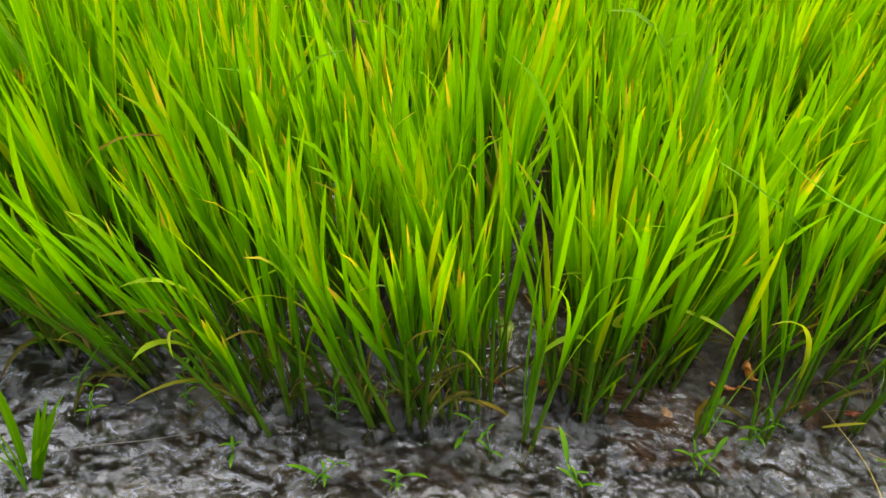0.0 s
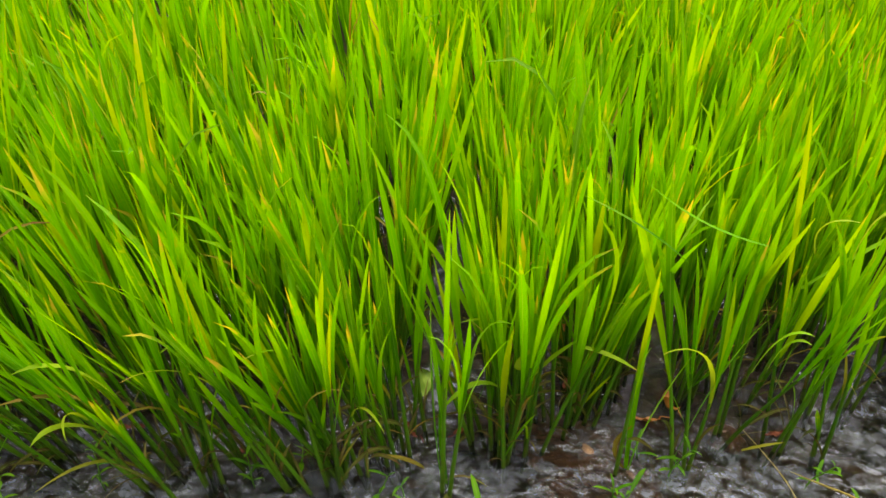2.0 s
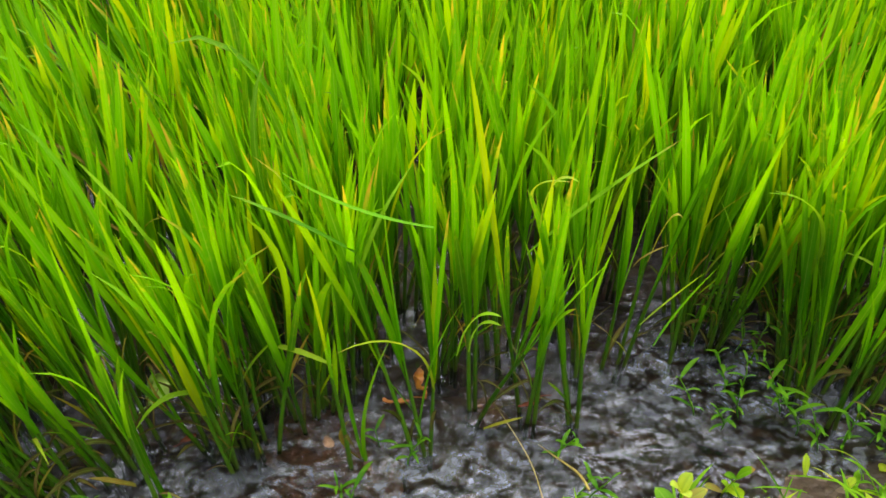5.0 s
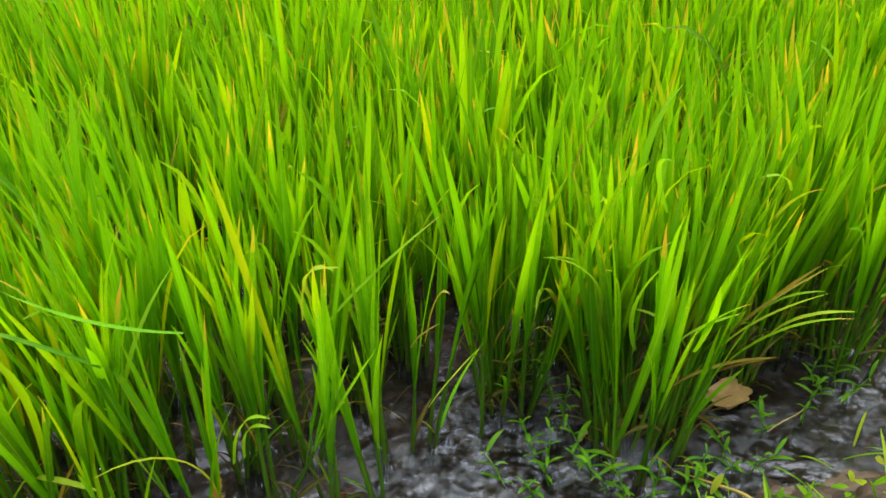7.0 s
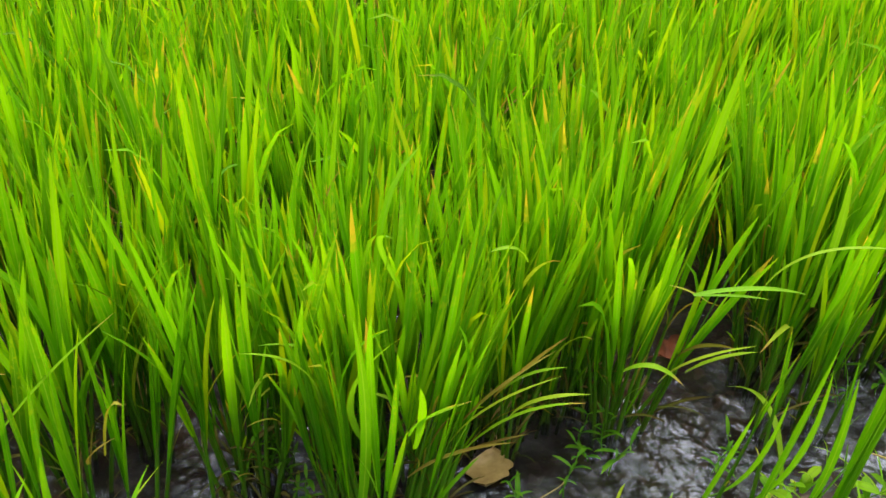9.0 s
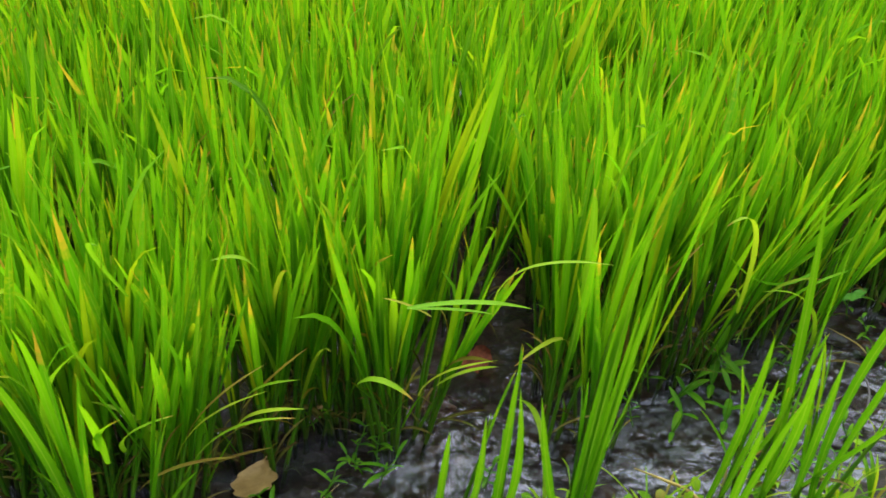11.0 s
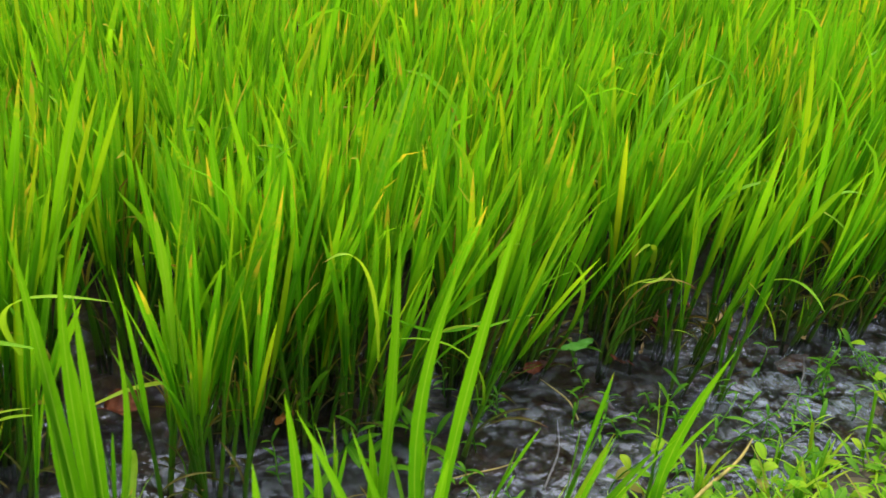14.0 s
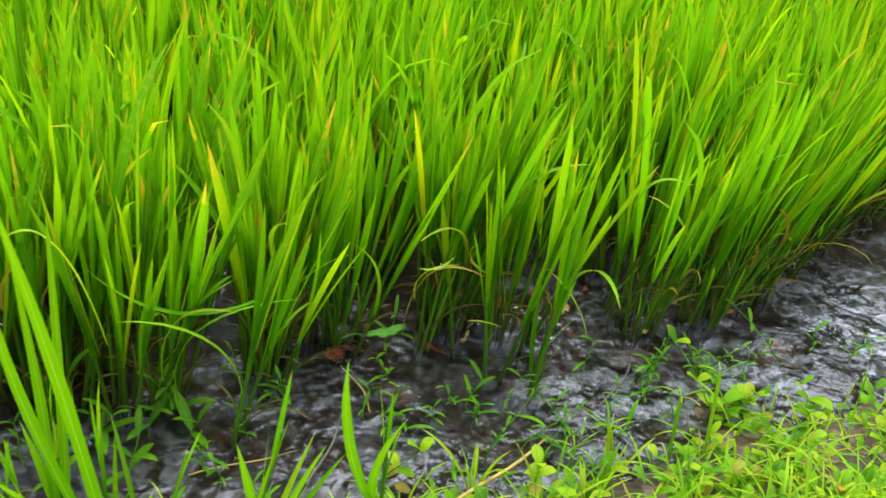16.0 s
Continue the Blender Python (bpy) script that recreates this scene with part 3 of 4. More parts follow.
for k, (x, y, n, spread) in enumerate(near_row()):
    label = ("thin rice shoot with few blades standing in open water" if n <= 3 else
             "dense spreading rice plant with long arching blades" if n >= 16 else "green rice plant with upright blades standing in water")
    near_bank = y < 0.02 + bank_line(x)
    size = 0.5 if near_bank else 0.6 if n == 1 else 0.98 if n >= 16 else 0.85 if n <= 2 else 1.12 if x > 0.45 else 1.05
    lean = (lean_at(x) + (0.05 if n >= 16 else 0), 0.06 if n >= 16 else -0.16 if x < 0.18 else -0.06)
    rice_plant(x, y, n if n < 4 else round(n * (1.6 if n >= 16 else 1.75)), lean, spread * (0.55 if n >= 16 else 1.0 if x < 0.18 else 0.62), size * (0.9 if x < 0.18 else 1), k, label)

# thin shoots between the plants of the outer rows
shoot_rng = random.Random(313)
for k in range(34):
    x = shoot_rng.uniform(-0.4, 3.4)
    y = float(edge_line(x)) + shoot_rng.uniform(-0.02, 0.14) + (0.05 if 1.2 < x < 2.0 else 0)
    if 0.21 < x < 0.34 or 1.60 < x < 1.78:
        continue
    rice_plant(x, y, shoot_rng.choice((1, 1, 2, 3)), (lean_at(x), -0.05), 0.15, shoot_rng.uniform(0.8, 1.1), 200 + k, "thin rice shoot with few blades standing in open water")

# the rows behind: one plant of each of sixteen shapes, then copies
tuft_rng = random.Random(77)
TUFTS = []
for k in range(16):
    (sv, sf, su, _), (bv, bf, bu, bs) = tuft_arrays(tuft_rng, tuft_rng.randint(20, 26), (0.0, -0.02), 0.20, 1.02, 8)
    TUFTS.append((mesh_of("culm_base", sv, sf, su, [STEM]), mesh_of("foliage", bv, bf, bu, [RICE, PALE, DRY, OLD], bs)))


def inner_plant(x, y, shape, turn, lean, size):
    root = new("rice_plant")
    root.empty_display_size = 0.05
    shear = Matrix(((1, 0, lean, 0), (0, 1, 0, 0), (0, 0, 1, 0), (0, 0, 0, 1)))
    q = shear.to_3x3() @ Vector((0, 0, 1))
    tilt = Vector((0, 0, 1)).rotation_difference(q).to_matrix().to_4x4()
    root.matrix_basis = pose(x, y, -0.01) @ tilt @ pose(0, 0, 0, 0, 0, turn) @ Matrix.Scale(size, 4)
    tagged(root, "tall green rice plant in the inner rows", "rice plant", "rice plants in the paddy")
    part("culm_base", TUFTS[shape][0], root)
    part("foliage", TUFTS[shape][1], root)


# places where a plant of the rows is missing: x, y, radius
GAPS = ((-0.10, 2.08, 0.12), (-0.14, 1.92, 0.08), (-0.02, 1.74, 0.11), (-0.07, 1.58, 0.09), (0.10, 1.95, 0.07), (0.52, 1.90, 0.08), (1.07, 1.37, 0.07), (1.15, 1.92, 0.09), (1.36, 1.80, 0.08), (1.70, 1.92, 0.08), (2.42, 1.42, 0.06), (1.69, 1.34, 0.085))
far = []
grid_rng = random.Random(5)
for row in range(0, 37):
    for col in range(-30, 54):
        x = 0.17 * col + grid_rng.gauss(0, 0.022) + 0.03 * math.sin(row * 1.7)
        y = float(edge_line(x)) + 0.14 + 0.175 * row + grid_rng.gauss(0, 0.022)
        if row < 6 and 0.11 < x < 0.43:
            x += 0.03 if x > 0.27 else -0.03
        shape, turn, size = grid_rng.randrange(16), grid_rng.uniform(0, 360), grid_rng.uniform(0.9, 1.08)
        bare = any(math.hypot(x - gx, y - gy) < gr for gx, gy, gr in GAPS)
        bare = bare or (row < 2 and 0.45 < x < 1.05 and grid_rng.random() < 0.18)
        if bare or grid_rng.random() < 0.05 or (0.5 < x < 1.2 and y < 1.18):
            continue
        if row < 7 and -1.3 < x < 4.6:
            inner_plant(x, y, shape, turn, lean_at(x) * 0.8, size)
        elif row > 1 or x < -1.3 or x > 4.6:
            far.append((x, y, turn, size, row))

# the field beyond, past counting
low_rng = random.Random(9)
LOW = [tuft_arrays(low_rng, 14, (0, 0), 0.15, 1.05, 4) for _ in range(6)]
THIN = [tuft_arrays(low_rng, 7, (0, 0), 0.18, 1.1, 3) for _ in range(6)]
pieces = []
for k, (x, y, turn, size, row) in enumerate(far):
    (_, (v, f, u, s)) = (LOW if row < 15 and -2.5 < x < 6.2 else THIN)[k % 6]
    lean = lean_at(x) * 0.8
    pieces.append((moved(v, pose(x, y, 0, 0, math.degrees(math.atan(lean)), 0) @ pose(0, 0, 0, 0, 0, turn) @ Matrix.Scale(size, 4)), f, u, s))
fv = np.concatenate([p[0] for p in pieces])
offs = np.cumsum([0] + [len(p[0]) for p in pieces[:-1]])
ff = np.concatenate([p[1] + o for p, o in zip(pieces, offs)])
fu, fs = np.concatenate([p[2] for p in pieces]), np.concatenate([p[3] for p in pieces])
tagged(new("rice_field", mesh_of("rice_field", fv, ff, fu, [RICE, PALE, DRY, OLD], fs)), "wide field of young green rice beyond the near rows", "rice field", kind="stuff")


# ---- single leaves that stand out from their plants ----
def curve_arrays(a, c, b, width, fold=0.3, n=12, base=0.55, widest=0.4, roll=0.0):
    """A blade along the bow from a over c to b."""
    a, b, c = (np.array(p, float) for p in (a, b, c))
    s = np.linspace(0, 1, n + 1)[:, None]
    mid = (1 - s) ** 2 * a + 2 * s * (1 - s) * c + s ** 2 * b
    tang = np.gradient(mid, axis=0)
    tang /= np.linalg.norm(tang, axis=1)[:, None]
    flat = b - a
    side = np.cross(flat, (0, 0, 1.0))
    if np.linalg.norm(side) < 0.02:
        side = np.array([1.0, 0.3, 0])
    side = side / np.linalg.norm(side)
    side = side - tang * (tang @ side)[:, None]
    side /= np.linalg.norm(side, axis=1)[:, None]
    norm = np.cross(side, tang)
    side, norm = np.cos(roll) * side + np.sin(roll) * norm, np.cos(roll) * norm - np.sin(roll) * side
    s = s[:, 0]
    half = width / 2 * np.where(s < widest, base + (1 - base) * np.sin(np.pi / 2 * np.clip(s / widest, 0, 1)),
                                np.clip(1 - np.clip((s - widest) / (1 - widest), 0, 1) ** 2.7, 0.02, 1))
    half = half * (1 + 0.06 * np.sin(s * 23 + a[0] * 50))
    v = np.stack([mid + half[:, None] * (k * side + (fold * norm if k else 0)) for k in (-1, 0, 1)], 1)
    uv = np.stack(np.broadcast_arrays(np.array([0.0, 0.5, 1.0])[None, :], s[:, None]), -1)
    return v.reshape(-1, 3), strip_faces(n, 3), uv.reshape(-1, 2)


def single_leaf(a, b, rise, width=0.010, mat=None, label="", ahead=0.4, roll=0.0):
    """A leaf of the nearest plant, from a to b, bowed up by rise."""
    x, y, root = min(PLANTS, key=lambda p: (p[0] - a[0]) ** 2 + (p[1] - a[1]) ** 2)
    o = np.array([x, y, -0.01])
    a, b = np.array(a) - o, np.array(b) - o
    c = a + (b - a) * ahead + np.array([0, 0, rise])
    v, f, u = curve_arrays(a, c, b, width, roll=roll)
    part("leaf", mesh_of("single_leaf", v, f, u, [mat or PALE]), root, None, label)


def bowed_leaf(a, c, b, width, mat, label=""):
    """A leaf of the nearest plant along the bow from a over c to b."""
    x, y, root = min(PLANTS, key=lambda p: (p[0] - a[0]) ** 2 + (p[1] - a[1]) ** 2)
    o = np.array([x, y, -0.01])
    v, f, u = curve_arrays(np.array(a) - o, np.array(c) - o, np.array(b) - o, width)
    part("leaf", mesh_of("bowed_leaf", v, f, u, [mat]), root, None, label)


bowed_leaf((0.349, 0.960, 0.084), (0.296, 0.916, 0.193), (0.246, 0.890, 0.112), 0.010, PALE, "pale arching blade with a dry tip")
bowed_leaf((0.357, 0.970, 0.098), (0.374, 0.953, 0.163), (0.428, 0.960, 0.208), 0.014, PALE, "broad pale blade held sideways")
bowed_leaf((0.416, 0.950, 0.197), (0.453, 0.923, 0.213), (0.495, 0.920, 0.188), 0.009, PALE, "pale arching blade with a dry tip")
bowed_leaf((-0.145, 0.850, 0.049), (-0.183, 0.761, 0.185), (-0.207, 0.730, 0.145), 0.012, PALE, "pale arching blade with a dry tip")
bowed_leaf((-0.120, 0.860, -0.025), (-0.143, 0.805, 0.109), (-0.236, 0.770, 0.032), 0.007, DRY, "dry yellow blade bowed to the water")
bowed_leaf((-0.139, 0.840, 0.120), (-0.164, 0.768, 0.266), (-0.226, 0.750, 0.229), 0.011, PALE, "pale arching blade with a dry tip")
bowed_leaf((-0.161, 0.840, 0.116), (-0.190, 0.792, 0.188), (-0.265, 0.770, 0.163), 0.009, DRY, "dry yellow blade")
bowed_leaf((-0.127, 0.880, 0.146), (-0.108, 0.866, 0.188), (-0.067, 0.870, 0.211), 0.009, PALE, "pale blade with a brown tip")
bowed_leaf((0.043, 0.880, 0.038), (-0.005, 0.829, 0.086), (-0.015, 0.840, 0.153), 0.009, RICE)
bowed_leaf((0.267, 0.885, -0.011), (0.236, 0.877, 0.167), (0.263, 0.870, 0.258), 0.009, RICE)
bowed_leaf((0.260, 0.890, -0.007), (0.231, 0.876, 0.149), (0.225, 0.880, 0.308), 0.009, RICE, "long upright blade with a fine point")
bowed_leaf((0.234, 0.880, 0.029), (0.215, 0.867, 0.053), (0.183, 0.870, 0.055), 0.009, DRY, "yellow blade low over the water")
bowed_leaf((0.369, 0.950, 0.174), (0.352, 0.913, 0.326), (0.291, 0.870, 0.364), 0.009, RICE, "blade with its tip bent over")
bowed_leaf((0.526, 0.930, 0.348), (0.465, 0.924, 0.397), (0.392, 0.940, 0.419), 0.007, RICE, "long blade lying across the others")
bowed_leaf((0.214, 1.170, 0.139), (0.216, 1.157, 0.226), (0.175, 1.160, 0.232), 0.008, DRY, "withered hooked blade")
bowed_leaf((-0.045, 1.320, 0.323), (-0.059, 1.301, 0.384), (-0.087, 1.300, 0.359), 0.008, DRY, "withered hooked blade")
bowed_leaf((0.286, 1.020, 0.256), (0.259, 0.994, 0.364), (0.214, 1.000, 0.428), 0.015, PALE, "broad yellowing blade")
bowed_leaf((0.519, 0.950, -0.019), (0.508, 0.911, 0.116), (0.565, 0.920, 0.241), 0.009, RICE)
bowed_leaf((0.515, 0.950, -0.020), (0.494, 0.923, 0.148), (0.498, 0.930, 0.319), 0.009, RICE)
bowed_leaf((0.516, 0.950, -0.009), (0.468, 0.933, 0.049), (0.504, 0.920, 0.101), 0.007, DRY, "yellow blade low over the water")
bowed_leaf((0.584, 0.980, -0.023), (0.598, 0.942, 0.195), (0.649, 0.950, 0.266), 0.009, RICE)
bowed_leaf((0.384, 0.980, 0.229), (0.415, 0.954, 0.298), (0.447, 0.960, 0.320), 0.009, PALE)
bowed_leaf((0.734, 0.970, 0.351), (0.739, 0.962, 0.442), (0.773, 0.955, 0.418), 0.008, PALE, "pale arching blade with a dry tip")
bowed_leaf((0.653, 0.920, 0.211), (0.658, 0.901, 0.286), (0.689, 0.900, 0.265), 0.008, PALE, "pale arching blade with a dry tip")
bowed_leaf((0.731, 1.080, 0.236), (0.796, 1.039, 0.344), (0.901, 1.040, 0.426), 0.012, PALE, "long slanting pale blade")
bowed_leaf((0.869, 1.000, 0.281), (0.883, 0.985, 0.375), (0.898, 0.985, 0.352), 0.007, DRY, "withered hooked blade")
bowed_leaf((0.877, 0.950, 0.191), (0.885, 0.917, 0.270), (0.921, 0.900, 0.347), 0.009, RICE)
bowed_leaf((0.852, 1.000, 0.274), (0.852, 0.974, 0.306), (0.886, 0.980, 0.319), 0.007, DRY, "dry arching blade")
bowed_leaf((1.121, 1.130, 0.217), (1.114, 1.104, 0.310), (1.036, 1.110, 0.308), 0.008, PALE, "pale arching blade with a dry tip")
bowed_leaf((0.614, 0.930, 0.379), (0.522, 0.930, 0.394), (0.453, 0.930, 0.453), 0.0065, RICE, "long blade lying across the others")
bowed_leaf((0.354, 0.930, 0.169), (0.325, 0.915, 0.178), (0.365, 0.920, 0.219), 0.010, PALE)
bowed_leaf((0.673, 0.970, 0.032), (0.696, 0.963, 0.050), (0.725, 0.965, 0.058), 0.006, DRY, "yellow blade low over the water")
bowed_leaf((1.244, 1.050, 0.109), (1.288, 1.000, 0.259), (1.385, 0.960, 0.267), 0.0075, PALE, "pale arching blade with an orange tip")
bowed_leaf((1.247, 1.050, 0.156), (1.267, 1.004, 0.258), (1.359, 0.980, 0.295), 0.007, PALE, "pale arching blade with an orange tip")
bowed_leaf((1.259, 1.050, 0.182), (1.281, 1.008, 0.268), (1.361, 1.000, 0.317), 0.009, DRY, "dry arching blade")
bowed_leaf((1.196, 1.050, 0.116), (1.234, 1.016, 0.187), (1.320, 1.000, 0.189), 0.007, DRY, "dry arching blade")
bowed_leaf((1.193, 1.040, 0.190), (1.185, 0.993, 0.258), (1.259, 0.990, 0.274), 0.009, PALE)
bowed_leaf((1.143, 1.040, 0.198), (1.097, 0.998, 0.319), (1.180, 0.990, 0.377), 0.011, PALE, "blade with its tip bent over")
bowed_leaf((1.092, 1.060, 0.209), (1.114, 1.043, 0.331), (1.013, 1.030, 0.360), 0.010, PALE, "pale arching blade with a dry tip")
bowed_leaf((0.745, 1.100, 0.283), (0.714, 1.082, 0.355), (0.781, 1.070, 0.351), 0.008, PALE, "pale arching blade with a dry tip")
bowed_leaf((0.869, 1.000, 0.182), (0.883, 0.964, 0.241), (0.928, 0.960, 0.295), 0.009, PALE)
bowed_leaf((0.639, 0.930, 0.196), (0.653, 0.913, 0.290), (0.689, 0.900, 0.278), 0.009, PALE, "pale arching blade with a dry tip")
bowed_leaf((1.517, 0.990, 0.370), (1.590, 0.974, 0.384), (1.661, 0.978, 0.353), 0.0095, PALE, "broad pale blade bent over level")
bowed_leaf((1.523, 0.995, 0.365), (1.569, 0.983, 0.367), (1.614, 0.980, 0.353), 0.0055, PALE, "broad pale blade bent over level")
bowed_leaf((1.547, 1.000, 0.347), (1.522, 1.000, 0.369), (1.491, 1.000, 0.382), 0.006, DRY, "dry arching blade")
bowed_leaf((1.558, 1.100, 0.150), (1.552, 1.046, 0.234), (1.633, 1.010, 0.262), 0.010, PALE, "pale arching blade with a dry tip")
bowed_leaf((1.464, 1.030, 0.242), (1.481, 0.994, 0.291), (1.524, 0.989, 0.239), 0.010, PALE, "pale arching blade with a dry tip")
bowed_leaf((1.631, 1.030, 0.315), (1.601, 0.958, 0.453), (1.732, 0.937, 0.426), 0.008, PALE, "long thin blade bowed over")
bowed_leaf((1.319, 1.030, 0.203), (1.328, 0.991, 0.268), (1.396, 0.974, 0.266), 0.009, PALE, "pale arching blade with a dry tip")
bowed_leaf((1.330, 1.120, 0.159), (1.364, 1.101, 0.217), (1.416, 1.090, 0.263), 0.009, DRY, "pale blade with a brown tip")
bowed_leaf((1.332, 1.090, 0.193), (1.341, 1.058, 0.248), (1.400, 1.050, 0.247), 0.007, PALE, "pale arching blade with a dry tip")
bowed_leaf((1.366, 1.120, 0.362), (1.352, 1.108, 0.400), (1.314, 1.108, 0.391), 0.010, PALE, "pale arching blade with a dry tip")
bowed_leaf((1.274, 1.120, 0.066), (1.290, 1.073, 0.126), (1.363, 1.070, 0.131), 0.007, DRY, "dry blade low over the water")
bowed_leaf((1.185, 0.960, 0.247), (1.189, 0.918, 0.330), (1.180, 0.910, 0.373), 0.009, RICE)
bowed_leaf((1.180, 0.960, 0.268), (1.181, 0.927, 0.320), (1.216, 0.900, 0.353), 0.009, RICE)
bowed_leaf((1.214, 1.150, 0.331), (1.167, 1.122, 0.444), (1.200, 1.110, 0.425), 0.007, PALE, "pale arching blade with a dry tip")
bowed_leaf((1.999, 1.170, 0.136), (1.980, 1.168, 0.258), (1.971, 1.160, 0.326), 0.009, PALE, "yellow-green blade hanging down")
bowed_leaf((1.933, 1.200, 0.178), (1.939, 1.180, 0.238), (1.984, 1.170, 0.279), 0.009, DRY, "dry yellow blade")
bowed_leaf((2.402, 1.220, 0.100), (2.400, 1.172, 0.285), (2.494, 1.156, 0.231), 0.008, DRY, "hooked blade with a tan tip")
bowed_leaf((2.092, 1.160, 0.062), (2.073, 1.111, 0.239), (2.246, 1.110, 0.247), 0.0075, RICE)
bowed_leaf((2.448, 1.160, 0.262), (2.430, 1.160, 0.238), (2.400, 1.160, 0.249), 0.005, PALE)
bowed_leaf((1.570, 1.060, 0.195), (1.592, 1.035, 0.237), (1.635, 1.010, 0.252), 0.009, PALE, "pale arching blade with a dry tip")
bowed_leaf((1.777, 1.100, 0.234), (1.775, 1.074, 0.392), (1.769, 1.080, 0.444), 0.011, PALE, "broad yellowing blade")
bowed_leaf((2.019, 1.100, 0.205), (1.997, 1.037, 0.439), (1.940, 1.050, 0.383), 0.008, PALE, "hooked pale blade")
bowed_leaf((1.911, 1.120, 0.249), (1.914, 1.094, 0.306), (1.947, 1.100, 0.331), 0.009, DRY, "dry yellow blade")
bowed_leaf((2.105, 1.180, 0.176), (2.118, 1.141, 0.228), (2.173, 1.150, 0.256), 0.009, RICE)
bowed_leaf((2.074, 1.160, 0.099), (2.074, 1.130, 0.250), (2.169, 1.120, 0.225), 0.008, PALE, "pale arching blade with a dry tip")
bowed_leaf((2.194, 1.170, 0.205), (2.078, 1.125, 0.189), (2.001, 1.130, 0.294), 0.009, RICE)
bowed_leaf((2.243, 1.250, 0.157), (2.190, 1.222, 0.310), (2.253, 1.210, 0.290), 0.007, PALE, "pale arching blade with a dry tip")
bowed_leaf((2.427, 1.260, 0.129), (2.408, 1.230, 0.208), (2.478, 1.220, 0.211), 0.008, PALE, "pale arching blade with a dry tip")
bowed_leaf((2.500, 1.240, 0.229), (2.478, 1.224, 0.217), (2.521, 1.230, 0.187), 0.008, DRY, "hooked blade with a tan tip")
bowed_leaf((2.661, 1.165, 0.115), (2.639, 1.164, 0.183), (2.585, 1.180, 0.227), 0.010, PALE, "yellow-green blade hanging down")
bowed_leaf((2.596, 1.190, 0.033), (2.585, 1.190, 0.115), (2.589, 1.190, 0.197), 0.009, RICE)
bowed_leaf((2.548, 1.210, 0.104), (2.516, 1.193, 0.131), (2.484, 1.180, 0.144), 0.006, PALE)
bowed_leaf((2.564, 1.270, 0.287), (2.585, 1.246, 0.351), (2.656, 1.240, 0.351), 0.009, PALE, "pale arching blade with a dry tip")
bowed_leaf((2.740, 1.250, 0.273), (2.741, 1.229, 0.354), (2.812, 1.223, 0.320), 0.008, PALE, "pale arching blade with a dry tip")
# long broad blades of the plants at the foot of the bank
bowed_leaf((2.032, 0.883, 0.022), (2.024, 0.826, 0.337), (2.017, 0.700, 0.629), 0.0125, FRESH, "long broad blade")
bowed_leaf((2.041, 0.893, 0.022), (1.968, 0.843, 0.302), (1.993, 0.740, 0.569), 0.0125, FRESH, "long broad blade")
bowed_leaf((2.032, 0.920, 0.029), (2.009, 0.805, 0.222), (1.977, 0.693, 0.414), 0.012, FRESH, "blade with a clipped tip")
bowed_leaf((1.980, 0.919, 0.028), (1.936, 0.826, 0.226), (1.870, 0.760, 0.424), 0.012, FRESH)
bowed_leaf((2.027, 0.912, 0.029), (1.966, 0.836, 0.199), (1.919, 0.780, 0.382), 0.010, FRESH)
bowed_leaf((1.845, 0.830, 0.030), (1.842, 0.765, 0.282), (1.832, 0.715, 0.415), 0.010, FRESH, "short blade with a yellow tip")
bowed_leaf((1.802, 0.790, 0.030), (1.796, 0.732, 0.314), (1.781, 0.707, 0.391), 0.009, FRESH)
bowed_leaf((1.689, 0.889, 0.026), (1.690, 0.847, 0.311), (1.683, 0.780, 0.590), 0.0125, FRESH, "long broad blade")
bowed_leaf((1.703, 0.891, 0.029), (1.709, 0.865, 0.280), (1.715, 0.800, 0.524), 0.012, FRESH, "long broad blade")
bowed_leaf((1.663, 0.914, 0.026), (1.750, 0.879, 0.244), (1.739, 0.830, 0.462), 0.010, FRESH)
bowed_leaf((1.695, 0.901, 0.027), (1.672, 0.842, 0.260), (1.688, 0.810, 0.498), 0.011, FRESH)
bowed_leaf((1.685, 0.899, 0.026), (1.708, 0.862, 0.245), (1.705, 0.820, 0.460), 0.011, FRESH)
bowed_leaf((1.708, 0.903, 0.028), (1.684, 0.856, 0.351), (1.707, 0.820, 0.541), 0.011, FRESH)
bowed_leaf((1.595, 0.920, 0.027), (1.596, 0.870, 0.223), (1.591, 0.835, 0.392), 0.011, FRESH)
bowed_leaf((1.706, 0.944, 0.028), (1.635, 0.840, 0.196), (1.611, 0.820, 0.363), 0.010, FRESH, "blade with a clipped tip")
bowed_leaf((1.620, 0.967, 0.028), (1.618, 0.854, 0.184), (1.596, 0.840, 0.362), 0.010, FRESH)
bowed_leaf((1.534, 0.950, 0.030), (1.534, 0.888, 0.212), (1.530, 0.860, 0.302), 0.009, FRESH)
bowed_leaf((1.591, 0.997, 0.028), (1.573, 0.879, 0.160), (1.569, 0.860, 0.315), 0.009, FRESH)
bowed_leaf((2.340, 0.913, 0.029), (2.247, 0.825, 0.236), (2.240, 0.730, 0.452), 0.0125, FRESH, "long broad blade")
bowed_leaf((2.330, 0.910, 0.029), (2.266, 0.862, 0.176), (2.313, 0.814, 0.310), 0.010, FRESH)
bowed_leaf((1.970, 0.904, 0.029), (1.989, 0.900, 0.249), (1.982, 0.880, 0.468), 0.010, FRESH)
bowed_leaf((1.975, 0.909, 0.024), (1.997, 0.929, 0.249), (2.001, 0.960, 0.474), 0.012, FRESH, "long broad blade")
bowed_leaf((1.966, 0.972, 0.030), (1.982, 0.899, 0.151), (1.962, 0.895, 0.278), 0.011, FRESH, "blade with a clipped tip")
